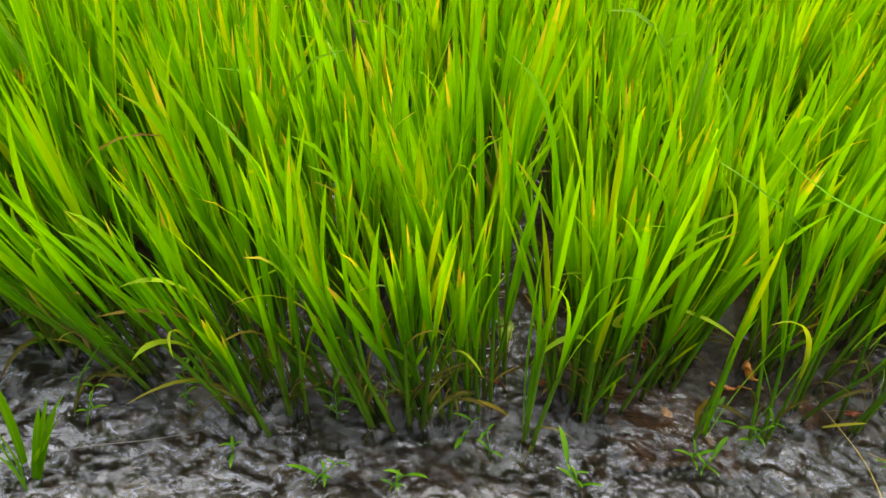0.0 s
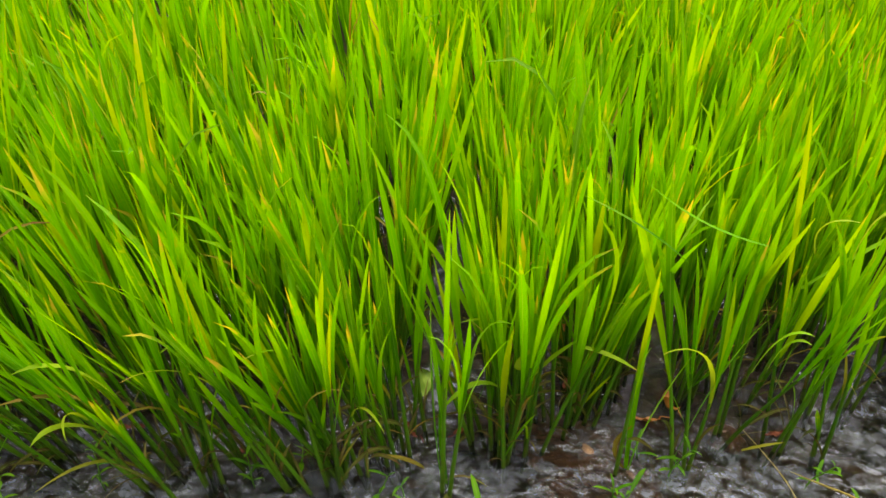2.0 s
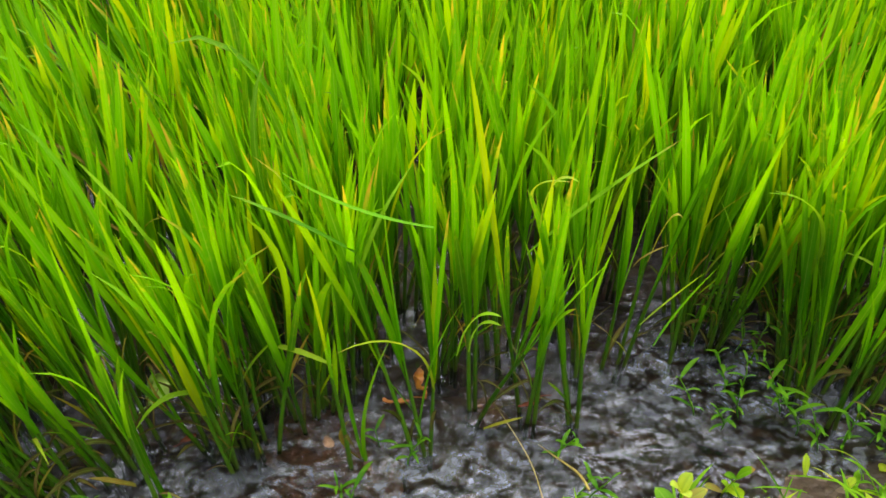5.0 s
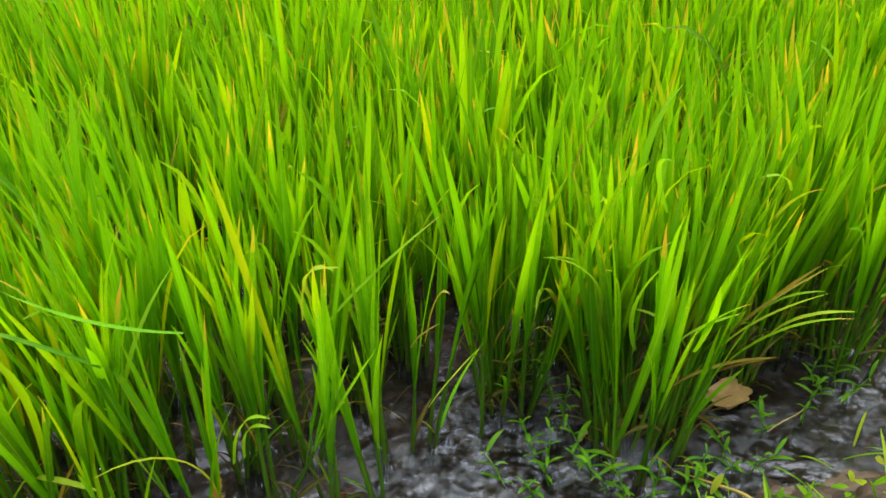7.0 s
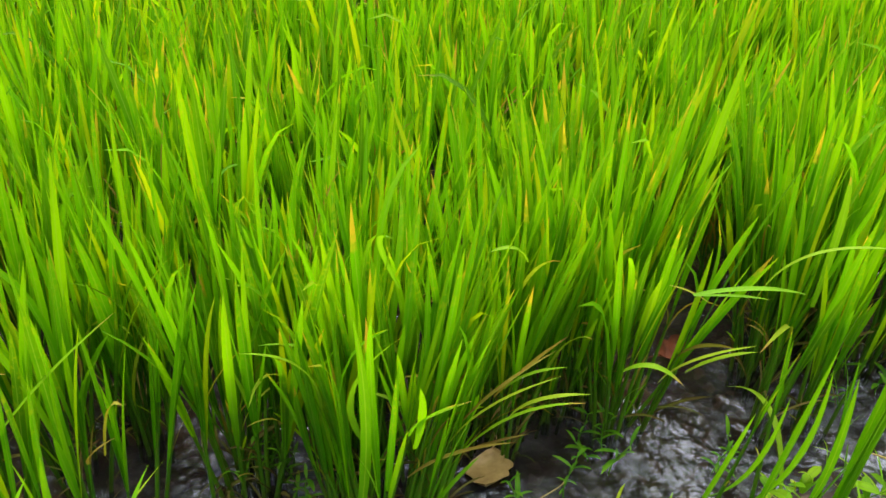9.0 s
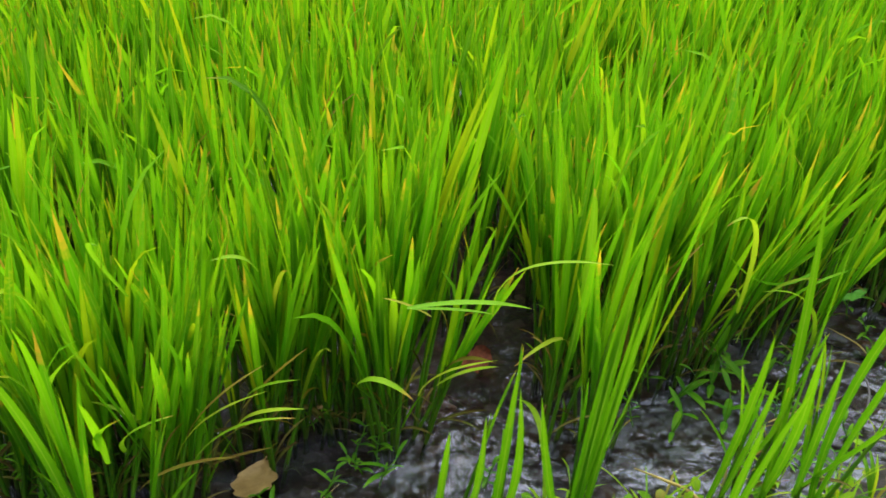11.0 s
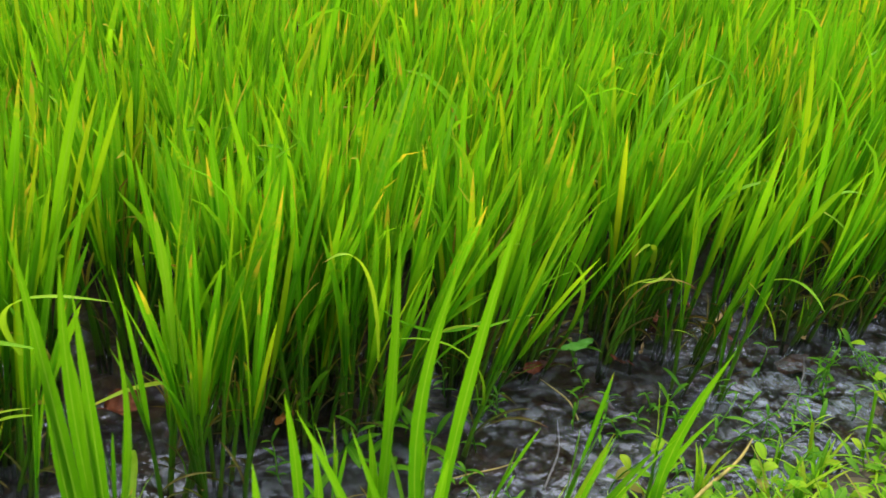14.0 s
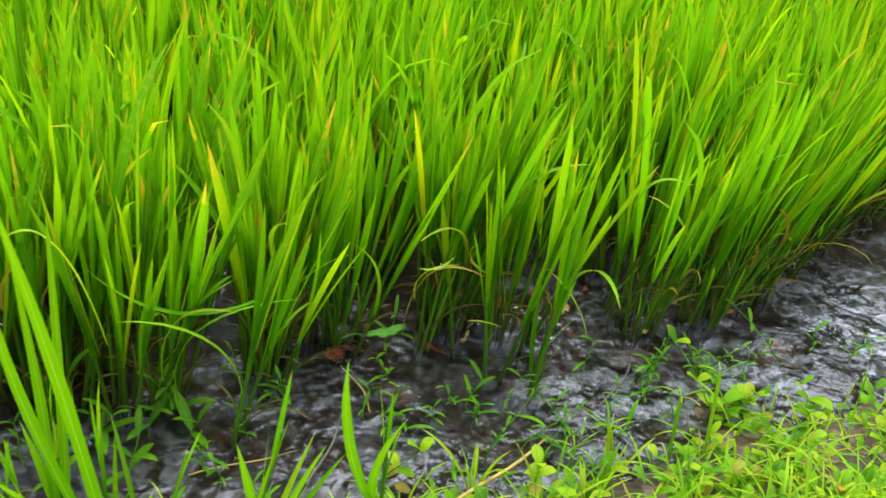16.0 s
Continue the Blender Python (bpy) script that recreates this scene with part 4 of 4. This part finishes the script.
bowed_leaf((1.896, 0.920, 0.030), (1.890, 0.857, 0.253), (1.870, 0.830, 0.385), 0.011, FRESH)
bowed_leaf((1.915, 0.920, 0.030), (1.911, 0.862, 0.236), (1.896, 0.840, 0.314), 0.009, FRESH)
bowed_leaf((1.122, 1.036, 0.026), (1.145, 0.957, 0.276), (1.109, 0.850, 0.511), 0.012, FRESH, "long broad blade")
bowed_leaf((1.700, 0.985, 0.020), (1.730, 1.060, 0.150), (1.714, 1.166, 0.057), 0.009, PALE, "pale blade bowed low over the water")
single_leaf((2.190, 0.890, 0.0), (2.155, 0.750, 0.36), 0.03, 0.0105, FRESH, roll=-0.4)
single_leaf((2.150, 0.850, 0.0), (2.230, 0.760, 0.34), 0.04, 0.0110, FRESH, roll=0.5)
single_leaf((2.155, 0.860, 0.0), (2.260, 0.830, 0.26), 0.04, 0.0100, FRESH, roll=-0.5)
single_leaf((2.140, 0.850, 0.0), (2.190, 0.800, 0.30), 0.03, 0.0100, FRESH, roll=0.3)
single_leaf((2.160, 0.870, 0.0), (2.235, 0.880, 0.24), 0.03, 0.0095, PALE, roll=-0.4)
single_leaf((2.130, 0.850, 0.0), (2.075, 0.800, 0.24), 0.03, 0.0095, FRESH, roll=0.6)


# ---- fallen leaves, straw and mud lumps ----
def fallen_leaf(x, y, z, length, width, turn, mat, curl, label, tilt=0.0):
    n, k = 16, 9
    s, q = np.meshgrid(np.linspace(0, 1, n + 1), np.linspace(-1, 1, k), indexing="ij")
    half = width / 2 * np.clip(2.05 * s ** 0.65 * (1 - s) ** 0.48, 0.02, 1.2) * (1 + 0.12 * np.sin(9 * s + x * 40) + 0.10 * q * np.sin(21 * s + y * 70) + 0.05 * np.sin(37 * s))
    crumple = 0.05 * length * np.sin(11 * s + x * 90 + 2.2 * q) * (0.4 + np.abs(q)) + 0.03 * length * np.sin(23 * s - 5 * q + y * 60)
    v = np.stack([(s - 0.5) * length, q * half, curl * (q ** 2 * width * 0.5 + (s - 0.5) ** 2 * length) + min(curl, 0.5) * 2 * crumple], -1).reshape(-1, 3)
    faces = strip_faces(n, k)
    under = v - np.array([0, 0, 0.0007])
    both = np.concatenate([faces, faces[:, ::-1] + len(v)])
    ob = new("fallen_leaf", mesh_of("fallen_leaf", np.concatenate([v, under]), both, None, [FALLEN[mat]]))
    ob.matrix_basis = pose(x, y, z, tilt, 0, turn)
    tagged(ob, label, "dead leaf")
    px, py = np.linspace(-length * 0.95, -length * 0.48, 6), np.zeros(6)
    tv, tf, tu = tube_arrays(np.stack([px, 0.004 * np.sin(px * 90), 0.003 + 0 * px + curl * 0.25 * length], -1), np.full(6, 0.0009), 5)
    part("stalk", mesh_of("stalk", tv, tf, tu, [FALLEN[mat]]), ob)


fallen_leaf(1.335, 1.140, 0.012, 0.076, 0.064, 245, "tan", 0.12, "round tan dead leaf floating on the water", 14)
fallen_leaf(1.700, 1.310, 0.022, 0.062, 0.046, 20, "red", 0.3, "curled dark red dead leaf among the stems", 25)
fallen_leaf(2.392, 1.295, 0.045, 0.072, 0.018, 12, "fresh", 0.2, "fresh green oval leaf caught on a stem", 10)
fallen_leaf(2.312, 1.278, 0.022, 0.034, 0.022, 10, "red", 0.6, "curled red-brown dead leaf on the mud", 28)
fallen_leaf(2.350, 1.310, 0.002, 0.040, 0.018, 160, "rotten", 0.4, "dark brown dead leaf lying in water")
fallen_leaf(0.580, 1.062, 0.030, 0.046, 0.018, 100, "orange", 0.8, "curled orange dead leaf between rice stems", 55)
fallen_leaf(0.410, 1.165, 0.065, 0.050, 0.026, 60, "orange", 0.5, "yellow-orange dead leaf caught between stems", 50)
fallen_leaf(0.990, 1.760, 0.060, 0.085, 0.050, 80, "red", 0.4, "brown dead leaf deep between the rows")
fallen_leaf(0.215, 1.045, 0.035, 0.056, 0.036, 80, "green", 0.3, "soft green leaf leaning on the stems", 55)
fallen_leaf(2.690, 1.340, 0.030, 0.046, 0.026, 10, "tan", 0.4, "pale tan dead leaf lying under the rice")
fallen_leaf(2.600, 1.390, 0.014, 0.055, 0.034, 50, "red", 0.3, "brown dead leaf lying under the rice")
fallen_leaf(1.675, 1.245, -0.004, 0.040, 0.022, -30, "rotten", 0.10, "dark rotten leaf lying under water")


litter_rng = random.Random(87)
for k in range(26):
    x = litter_rng.uniform(-0.3, 3.2)
    y = float(edge_line(x)) + litter_rng.uniform(-0.03, 0.16)
    fallen_leaf(x, y, litter_rng.uniform(0.004, 0.02), litter_rng.uniform(0.018, 0.045), litter_rng.uniform(0.004, 0.012), litter_rng.uniform(0, 360), litter_rng.choice(("tan", "red", "red", "orange")),
                litter_rng.uniform(0.1, 0.5), "small withered scrap of leaf among the stems", litter_rng.uniform(-25, 25))


def straw(a, b, r=0.0016, label="yellow dry straw lying on the bank", mat=None):
    a, b = np.array(a), np.array(b)
    s = np.linspace(0, 1, 9)[:, None]
    pts = a + (b - a) * s + np.concatenate([0.006 * np.sin(s * 4), 0.004 * np.sin(s * 6 + 1), 0.006 * np.sin(np.pi * s)], 1)
    v, f, u = tube_arrays(pts - a, r * np.interp(s[:, 0], [0, 0.7, 1], [1, 0.8, 0.25]), 6)
    ob = new("straw", mesh_of("straw", v, f, u, [mat or STRAW]))
    ob.location = a
    tagged(ob, label, "straw", "loose straws")


straw((2.405, 0.935, 0.045), (2.585, 1.055, 0.030), 0.0028)
straw((0.790, 0.815, 0.085), (0.752, 0.965, 0.004), 0.0017, "yellow dry straw sticking out of the water")
straw((1.900, 0.925, 0.035), (1.835, 0.990, 0.055), 0.0026)
straw((1.262, 0.885, 0.050), (1.211, 0.983, 0.022), 0.0026)
straw((0.745, 0.875, 0.002), (0.690, 1.040, 0.020), 0.0008, "thin pale straw lying on the water")
straw((1.360, 1.057, 0.004), (1.450, 1.101, 0.014), 0.0010, "thin pale straw lying on the water")
straw((-0.30, 0.70, 0.002), (-0.12, 0.79, 0.002), 0.0007, "thin grey straw floating on the water", ROTTEN)
straw((2.100, 1.075, 0.004), (2.245, 1.095, 0.010), 0.0012, "thin pale straw lying on the water")
straw((2.350, 1.165, 0.004), (2.325, 1.253, 0.020), 0.0014, "yellow dry straw sticking out of the water")
straw((2.247, 1.040, 0.002), (2.313, 1.152, 0.020), 0.0017, "grey rotten straw half under water", ROTTEN)
straw((2.690, 1.130, 0.002), (2.780, 1.215, 0.030), 0.0016, "grey rotten straw half under water", ROTTEN)


def mud_lump(x, y, size, height, seed):
    rng = np.random.default_rng(seed)
    n, k = 16, 34
    r, a = np.meshgrid(np.linspace(0.02, 1, n), np.linspace(0, 2 * np.pi, k, endpoint=False), indexing="ij")
    w = 1 + 0.22 * np.sin(2 * a + rng.uniform(0, 6)) + 0.14 * np.sin(5 * a + rng.uniform(0, 6))
    px, py = size * r * w * np.cos(a), 0.75 * size * r * w * np.sin(a)
    pz = height * (1 - r ** 2) + 0.0032 * waves(px, py, seed, 12, 50, 260) - 0.012 * r ** 3
    ob = new("mud_lump", mesh_of("mud_lump", np.stack([px, py, pz], -1).reshape(-1, 3), strip_faces(n - 1, k, True), None, [CLAY]))
    ob.location = (x, y, -0.0075)
    tagged(ob, "low wet lump of tan mud breaking the water", "mud lump", "mud lumps")


CLAY = plain_material("tan_mud", (0.10, 0.060, 0.036), (0.42, 0.25, 0.15), 55.0, 0.3, 1.0, 0.006)
for k, (x, y, size, height) in enumerate(((0.455, 0.985, 0.105, 0.0045), (0.44, 0.93, 0.06, 0.003), (0.68, 1.05, 0.035, 0.006), (0.515, 0.945, 0.06, 0.004), (2.80, 1.26, 0.035, 0.006),
                                          (2.40, 1.22, 0.03, 0.004), (3.05, 1.24, 0.05, 0.006), (1.62, 1.27, 0.04, 0.006), (1.10, 1.20, 0.03, 0.004))):
    mud_lump(x, y, size, height, 40 + k)


# ---- weeds in the water and on the bank ----
weed_lib = random.Random(31)
WEED_LEAVES = [leaf_mesh("weed_leaf", WEED, weed_lib.uniform(0.020, 0.044), weed_lib.uniform(0.0038, 0.0075), weed_lib.uniform(0.4, 1.6), fold=0.25, n=6, widest=0.4, base=0.25,
                         sway=weed_lib.uniform(-0.1, 0.1)) for _ in range(8)]
WIDE_LEAVES = [leaf_mesh("weed_leaf", WEED, weed_lib.uniform(0.044, 0.066), weed_lib.uniform(0.009, 0.013), weed_lib.uniform(0.3, 1.0), fold=0.25, n=8, widest=0.4, base=0.25) for _ in range(5)]
BANK_LEAVES = [leaf_mesh("bank_leaf", BANK, weed_lib.uniform(0.018, 0.036), weed_lib.uniform(0.010, 0.021), weed_lib.uniform(0.2, 1.0), fold=0.2, n=6, widest=0.5, base=0.3) for _ in range(6)]
GRASS_BLADES = [leaf_mesh("grass_blade", BANK, weed_lib.uniform(0.06, 0.13), weed_lib.uniform(0.004, 0.008), weed_lib.uniform(0.2, 1.2), n=7) for _ in range(8)]


GREEN_BLADES = [leaf_mesh("grass_blade", FRESH, weed_lib.uniform(0.09, 0.13), weed_lib.uniform(0.006, 0.010), weed_lib.uniform(0.1, 0.5), n=7) for _ in range(5)]


def weed(x, y, height, pairs, leaves, seed, label, z=0.0, mat=None, lean=0.35, category="weed", group="weeds in the water"):
    """An upright weed with leaves in crossed pairs along its stem."""
    rng = random.Random(seed)
    root = new("weed")
    root.empty_display_size = 0.03
    root.matrix_basis = pose(x, y, z - 0.006, 0, 0, rng.uniform(0, 360))
    tagged(root, label, category, group)
    t = np.linspace(0, 1, 7)
    bow = rng.uniform(0.1, lean) * 1.6
    pts = np.stack([bow * height * t ** 1.5, 0.06 * height * np.sin(5 * t), height * t], -1)
    v, f, u = tube_arrays(pts, np.interp(t, [0, 1], [0.0013, 0.0007]), 5)
    stem = part("stem", mesh_of("weed_stem", v, f, u, [mat or WEED]), root)
    for p in range(pairs):
        s = 0.2 + 0.8 * (p + 0.5) / pairs if p < pairs - 1 else 1.0
        at = Vector((bow * height * s ** 1.5, 0.06 * height * math.sin(5 * s), height * s))
        turn = p * math.pi / 2 + rng.uniform(-0.4, 0.4)
        for side in (0, math.pi):
            az = turn + side + rng.uniform(-0.25, 0.25)
            open_ = rng.uniform(0.9, 3.0) if p < pairs - 1 else rng.uniform(0.5, 1.8)
            part("leaf", rng.choice(leaves), root, stand(at, (math.cos(az) * open_, math.sin(az) * open_, 1), az) @ Matrix.Scale(rng.uniform(0.55, 1.15), 4))
    return root


def water_weeds():
    """x, y, height, pairs of leaves"""
    for row in ((-0.18, 0.88, 0.05, 4), (-0.17, 0.82, 0.05, 4), (0.10, 0.745, 0.04, 3), (0.01, 0.735, 0.04, 3), (0.50, 0.87, 0.03, 3), (0.18, 0.84, 0.04, 2), (0.22, 0.83, 0.04, 2),
                (-0.39, 0.87, 0.09, 4), (-0.31, 0.80, 0.08, 2), (-0.28, 0.76, 0.07, 3)):
        yield row
    for row in ((1.02, 1.07, 0.08, 5), (1.07, 1.13, 0.10, 5), (1.00, 1.00, 0.06, 4), (1.10, 0.99, 0.10, 6), (1.15, 0.95, 0.07, 5), (1.12, 0.96, 0.06, 5), (0.80, 0.87, 0.05, 3), (0.97, 1.03, 0.06, 4)):
        yield row
    for row in ((1.06, 1.16, 0.12, 6), (1.00, 1.17, 0.12, 6), (1.09, 1.03, 0.09, 6),
                (1.03, 1.02, 0.09, 5), (1.19, 0.97, 0.07, 5), (1.23, 1.00, 0.08, 5), (1.28, 1.03, 0.07, 4), (1.35, 1.06, 0.07, 5), (1.42, 1.07, 0.07, 5), (1.30, 0.99, 0.06, 4)):
        yield row
    for row in ((1.07, 1.24, 0.08, 5), (1.13, 1.22, 0.07, 4), (1.50, 1.10, 0.06, 4), (1.64, 1.06, 0.06, 4), (1.51, 1.14, 0.06, 5), (1.43, 1.24, 0.05, 3),
                (1.03, 1.22, 0.07, 5), (1.48, 1.16, 0.05, 4)):
        yield row
    for row in ((1.98, 1.15, 0.07, 5), (2.03, 1.08, 0.07, 5), (1.94, 1.08, 0.06, 4), (2.05, 1.16, 0.08, 5), (1.96, 1.20, 0.09, 4), (2.09, 1.20, 0.08, 5),
                (1.95, 1.34, 0.10, 4), (2.40, 1.30, 0.06, 3), (2.17, 1.27, 0.05, 3), (2.23, 1.21, 0.05, 3), (2.39, 1.24, 0.05, 3)):
        yield row
    for row in ((1.90, 1.13, 0.06, 4), (2.10, 1.15, 0.06, 4), (2.18, 1.14, 0.05, 3), (2.21, 1.21, 0.05, 3), (2.77, 1.18, 0.08, 3), (2.61, 1.13, 0.04, 2),
                (2.80, 1.20, 0.06, 3), (2.95, 1.17, 0.05, 3), (2.70, 1.22, 0.05, 2), (3.10, 1.22, 0.06, 3), (2.34, 1.16, 0.04, 2)):
        yield row


for k, (x, y, height, pairs) in enumerate(water_weeds()):
    if 1.9 < x < 2.12:
        weed(x, y, 0.85 * height, max(pairs - 2, 2), WIDE_LEAVES, 300 + k, "weed with broad pointed green leaves rising from the water")
    else:
        weed(x, y, height, pairs, WEED_LEAVES, 300 + k, "small weed with narrow green leaves rising from the water")

# a scatter of small seedlings along the water's edge
seed_rng = random.Random(402)
for k in range(34):
    x = seed_rng.choice((seed_rng.uniform(1.3, 3.0), seed_rng.uniform(2.0, 2.8), seed_rng.uniform(-0.3, 1.3)))
    y = float(bank_line(x)) + seed_rng.uniform(0.0, 0.2)
    weed(x, y, seed_rng.uniform(0.015, 0.06), seed_rng.randint(2, 4), WEED_LEAVES, 1400 + k, "small weed with narrow green leaves rising from the water")

# sprawling weeds where the bank runs out into the water
sprawl_rng = random.Random(818)
for k in range(32):
    x = sprawl_rng.uniform(2.55, 3.45) if k % 4 else sprawl_rng.uniform(2.1, 2.6)
    y = float(bank_line(x)) + sprawl_rng.uniform(-0.02, 0.13)
    weed(x, y, sprawl_rng.uniform(0.03, 0.095), sprawl_rng.randint(3, 5), BANK_LEAVES if y < bank_line(x) + 0.03 else WEED_LEAVES, 1600 + k,
         "sprawling green weed growing out of the bank into the water", lean=0.9)

bank_rng = random.Random(64)
for k in range(52):
    x = bank_rng.choice((bank_rng.uniform(0.85, 3.6), bank_rng.uniform(2.2, 3.6)))
    y = float(bank_line(x)) - bank_rng.uniform(-0.02, 0.30)
    z = float(ground_height(np.array([x]), np.array([y]))[0])
    weed(x, y, bank_rng.uniform(0.02, 0.055), bank_rng.randint(2, 4), BANK_LEAVES, 500 + k, "low yellow-green weed on the muddy bank", z, BANK, 0.8, group="weeds on the bank")


def grass_tuft(x, y, blades, seed, size=1.0, spread=0.8, bag=None, label="tuft of short yellow-green grass on the bank"):
    rng = random.Random(seed)
    root = new("grass_tuft")
    root.empty_display_size = 0.03
    z = float(ground_height(np.array([x]), np.array([y]))[0])
    root.matrix_basis = pose(x, y, z - 0.002)
    tagged(root, label, "grass", "grass tufts on the bank")
    for _ in range(blades):
        az = rng.uniform(0, 2 * math.pi)
        open_ = rng.uniform(0.1, spread)
        part("blade", rng.choice(bag or GRASS_BLADES), root, stand((0.006 * math.cos(az), 0.006 * math.sin(az), 0), (math.cos(az) * open_, math.sin(az) * open_, 1), az)
             @ Matrix.Scale(size * rng.uniform(0.7, 1.2), 4))


for k in range(48):
    x = bank_rng.choice((bank_rng.uniform(0.9, 3.6), bank_rng.uniform(2.2, 3.6)))
    y = float(bank_line(x)) - bank_rng.uniform(0.0, 0.32)
    grass_tuft(x, y, bank_rng.randint(5, 9), 700 + k, bank_rng.uniform(0.5, 0.9))
grass_tuft(-0.312, 0.68, 7, 790, 1.25, 0.22, GREEN_BLADES, "tuft of bright green grass at the water")
grass_tuft(-0.298, 0.655, 6, 791, 1.2, 0.3, GREEN_BLADES, "tuft of bright green grass at the water")
grass_tuft(0.90, 0.84, 5, 792, 0.8, 0.5)
grass_tuft(1.17, 0.88, 4, 793, 0.9, 0.6)
grass_tuft(2.05, 0.98, 6, 794, 1.2, 0.6)
grass_tuft(2.46, 1.00, 7, 795, 1.2, 0.7)


def sedge(x, y, height, lean, seed):
    """A bare stalk with a star of narrow bracts on top."""
    rng = random.Random(seed)
    root = new("sedge")
    z = float(ground_height(np.array([x]), np.array([y]))[0])
    root.matrix_basis = pose(x, y, z - 0.004)
    root.empty_display_size = 0.03
    tagged(root, "yellow-green sedge stalk with a star of bracts", "sedge", "sedges on the bank")
    t = np.linspace(0, 1, 7)
    pts = np.stack([lean[0] * height * t ** 1.4, lean[1] * height * t ** 1.4, height * t], -1)
    v, f, u = tube_arrays(pts, np.full(7, 0.0026), 6)
    part("stalk", mesh_of("sedge_stalk", v, f, u, [BANK]), root)
    for k in range(rng.randint(4, 6)):
        az = k * 1.3 + rng.uniform(-0.3, 0.3)
        part("bract", rng.choice(GRASS_BLADES), root, stand(Vector(pts[-1]), (math.cos(az) * 1.6, math.sin(az) * 1.6, 1), az) @ Matrix.Scale(rng.uniform(0.25, 0.5), 4))


for k, (x, y, height, lx, ly) in enumerate(((2.742, 1.010, 0.10, 0.15, 0.3), (2.797, 1.010, 0.125, 0.12, 0.3), (2.655, 1.020, 0.075, 0.0, 0.2), (2.67, 1.03, 0.06, -0.1, 0.2), (2.60, 1.02, 0.05, 0.1, 0.1))):
    sedge(x, y, height, (lx, ly), 900 + k)


def seedling(x, y, height, seed):
    """A young broad-leaved plant: wide light green leaves round a stalk, rounded pale yellow ones on top."""
    rng = random.Random(seed)
    root = new("seedling")
    z = float(ground_height(np.array([x]), np.array([y]))[0])
    root.matrix_basis = pose(x, y, z - 0.004)
    root.empty_display_size = 0.03
    tagged(root, "young broad-leaved plant with pale yellow top leaves on the bank", "weed", "weeds on the bank")
    t = np.linspace(0, 1, 6)
    v, f, u = tube_arrays(np.stack([0.010 * np.sin(2 * t), 0.012 * t, height * t], -1), np.interp(t, [0, 1], [0.0024, 0.0014]), 6)
    part("stem", mesh_of("seedling_stem", v, f, u, [BANK]), root)
    for k in range(9):
        s = 0.30 + 0.07 * k
        az = 2.4 * k + rng.uniform(-0.3, 0.3)
        part("leaf", BROAD[k % len(BROAD)], root, stand((0.010 * math.sin(2 * s), 0.012 * s, height * s), (1.3 * math.cos(az), 1.3 * math.sin(az), 1), az) @ Matrix.Scale(rng.uniform(0.8, 1.1), 4))
    for k, (az, open_) in enumerate(((0.6, 0.25), (3.4, 0.5), (5.0, 0.9))):
        part("top_leaf", TOP_LEAF, root, stand((0.010 * math.sin(2.0), 0.012, height), (open_ * math.cos(az), open_ * math.sin(az), 1), az) @ Matrix.Scale(1.0 - 0.12 * k, 4), "rounded pale yellow leaf")


BROAD = [leaf_mesh("broad_leaf", BANK, weed_lib.uniform(0.040, 0.055), weed_lib.uniform(0.018, 0.026), weed_lib.uniform(0.3, 0.9), fold=0.2, n=8, widest=0.5, base=0.2) for _ in range(4)]
BUD = leaf_material("pale_bud", ((0.0, (0.40, 0.50, 0.05)), (1.0, (0.52, 0.56, 0.10))), (0.5, 0.5, 0.1, 1), 0.0, vein=14.0, base_tone=(0.30, 0.45, 0.04, 1))
TOP_LEAF = leaf_mesh("top_leaf", BUD, 0.026, 0.016, 0.7, fold=0.35, n=8, widest=0.55, base=0.35)
seedling(0.862, 0.735, 0.150, 61)

# the dense low growth of the bank
carpet = []
for k in range(29000):
    x = bank_rng.uniform(0.6, 4.4) if k % 4 == 0 else bank_rng.triangular(1.7, 4.7, 2.9) if k % 4 == 1 else bank_rng.triangular(0.6, 5.0, 2.4) if k % 4 == 2 else bank_rng.uniform(-1.2, 6)
    d = bank_rng.uniform(-0.05, 0.75) if k % 2 else bank_rng.uniform(-0.03, 0.3)
    y = float(bank_line(x)) - d
    clump = 0.5 + 0.35 * float(waves(np.array([x]), np.array([y]), 15, 7, 15, 60)[0])
    if bank_rng.random() > (0.08 + d * 4.2) * (0.06 + 1.5 * max(clump, 0)) or (x < 0.9 and d < 0.06):
        continue
    z = float(ground_height(np.array([x]), np.array([y]))[0]) + bank_rng.uniform(0, 0.03)
    az, open_ = bank_rng.uniform(0, 6.28), bank_rng.uniform(0.3, 2.5)
    if bank_rng.random() < 0.5:
        v, f, u = blade_arrays(bank_rng.uniform(0.014, 0.036), bank_rng.uniform(0.007, 0.017), 0.5, fold=0.2, n=4, widest=0.5, base=0.3)
    else:
        v, f, u = blade_arrays(bank_rng.uniform(0.03, 0.085), bank_rng.uniform(0.0018, 0.0045), bank_rng.uniform(0.3, 1.4), n=5)
    carpet.append((moved(v, stand((x, y, z), (math.cos(az) * open_, math.sin(az) * open_, 1), az)), f, u, 0))
cv, cf, cu, cs = joined(carpet)
tagged(new("bank_growth", mesh_of("bank_growth", cv, cf, cu, [BANK], cs)), "dense low yellow-green weeds and grass on the bank", "weeds", kind="stuff")
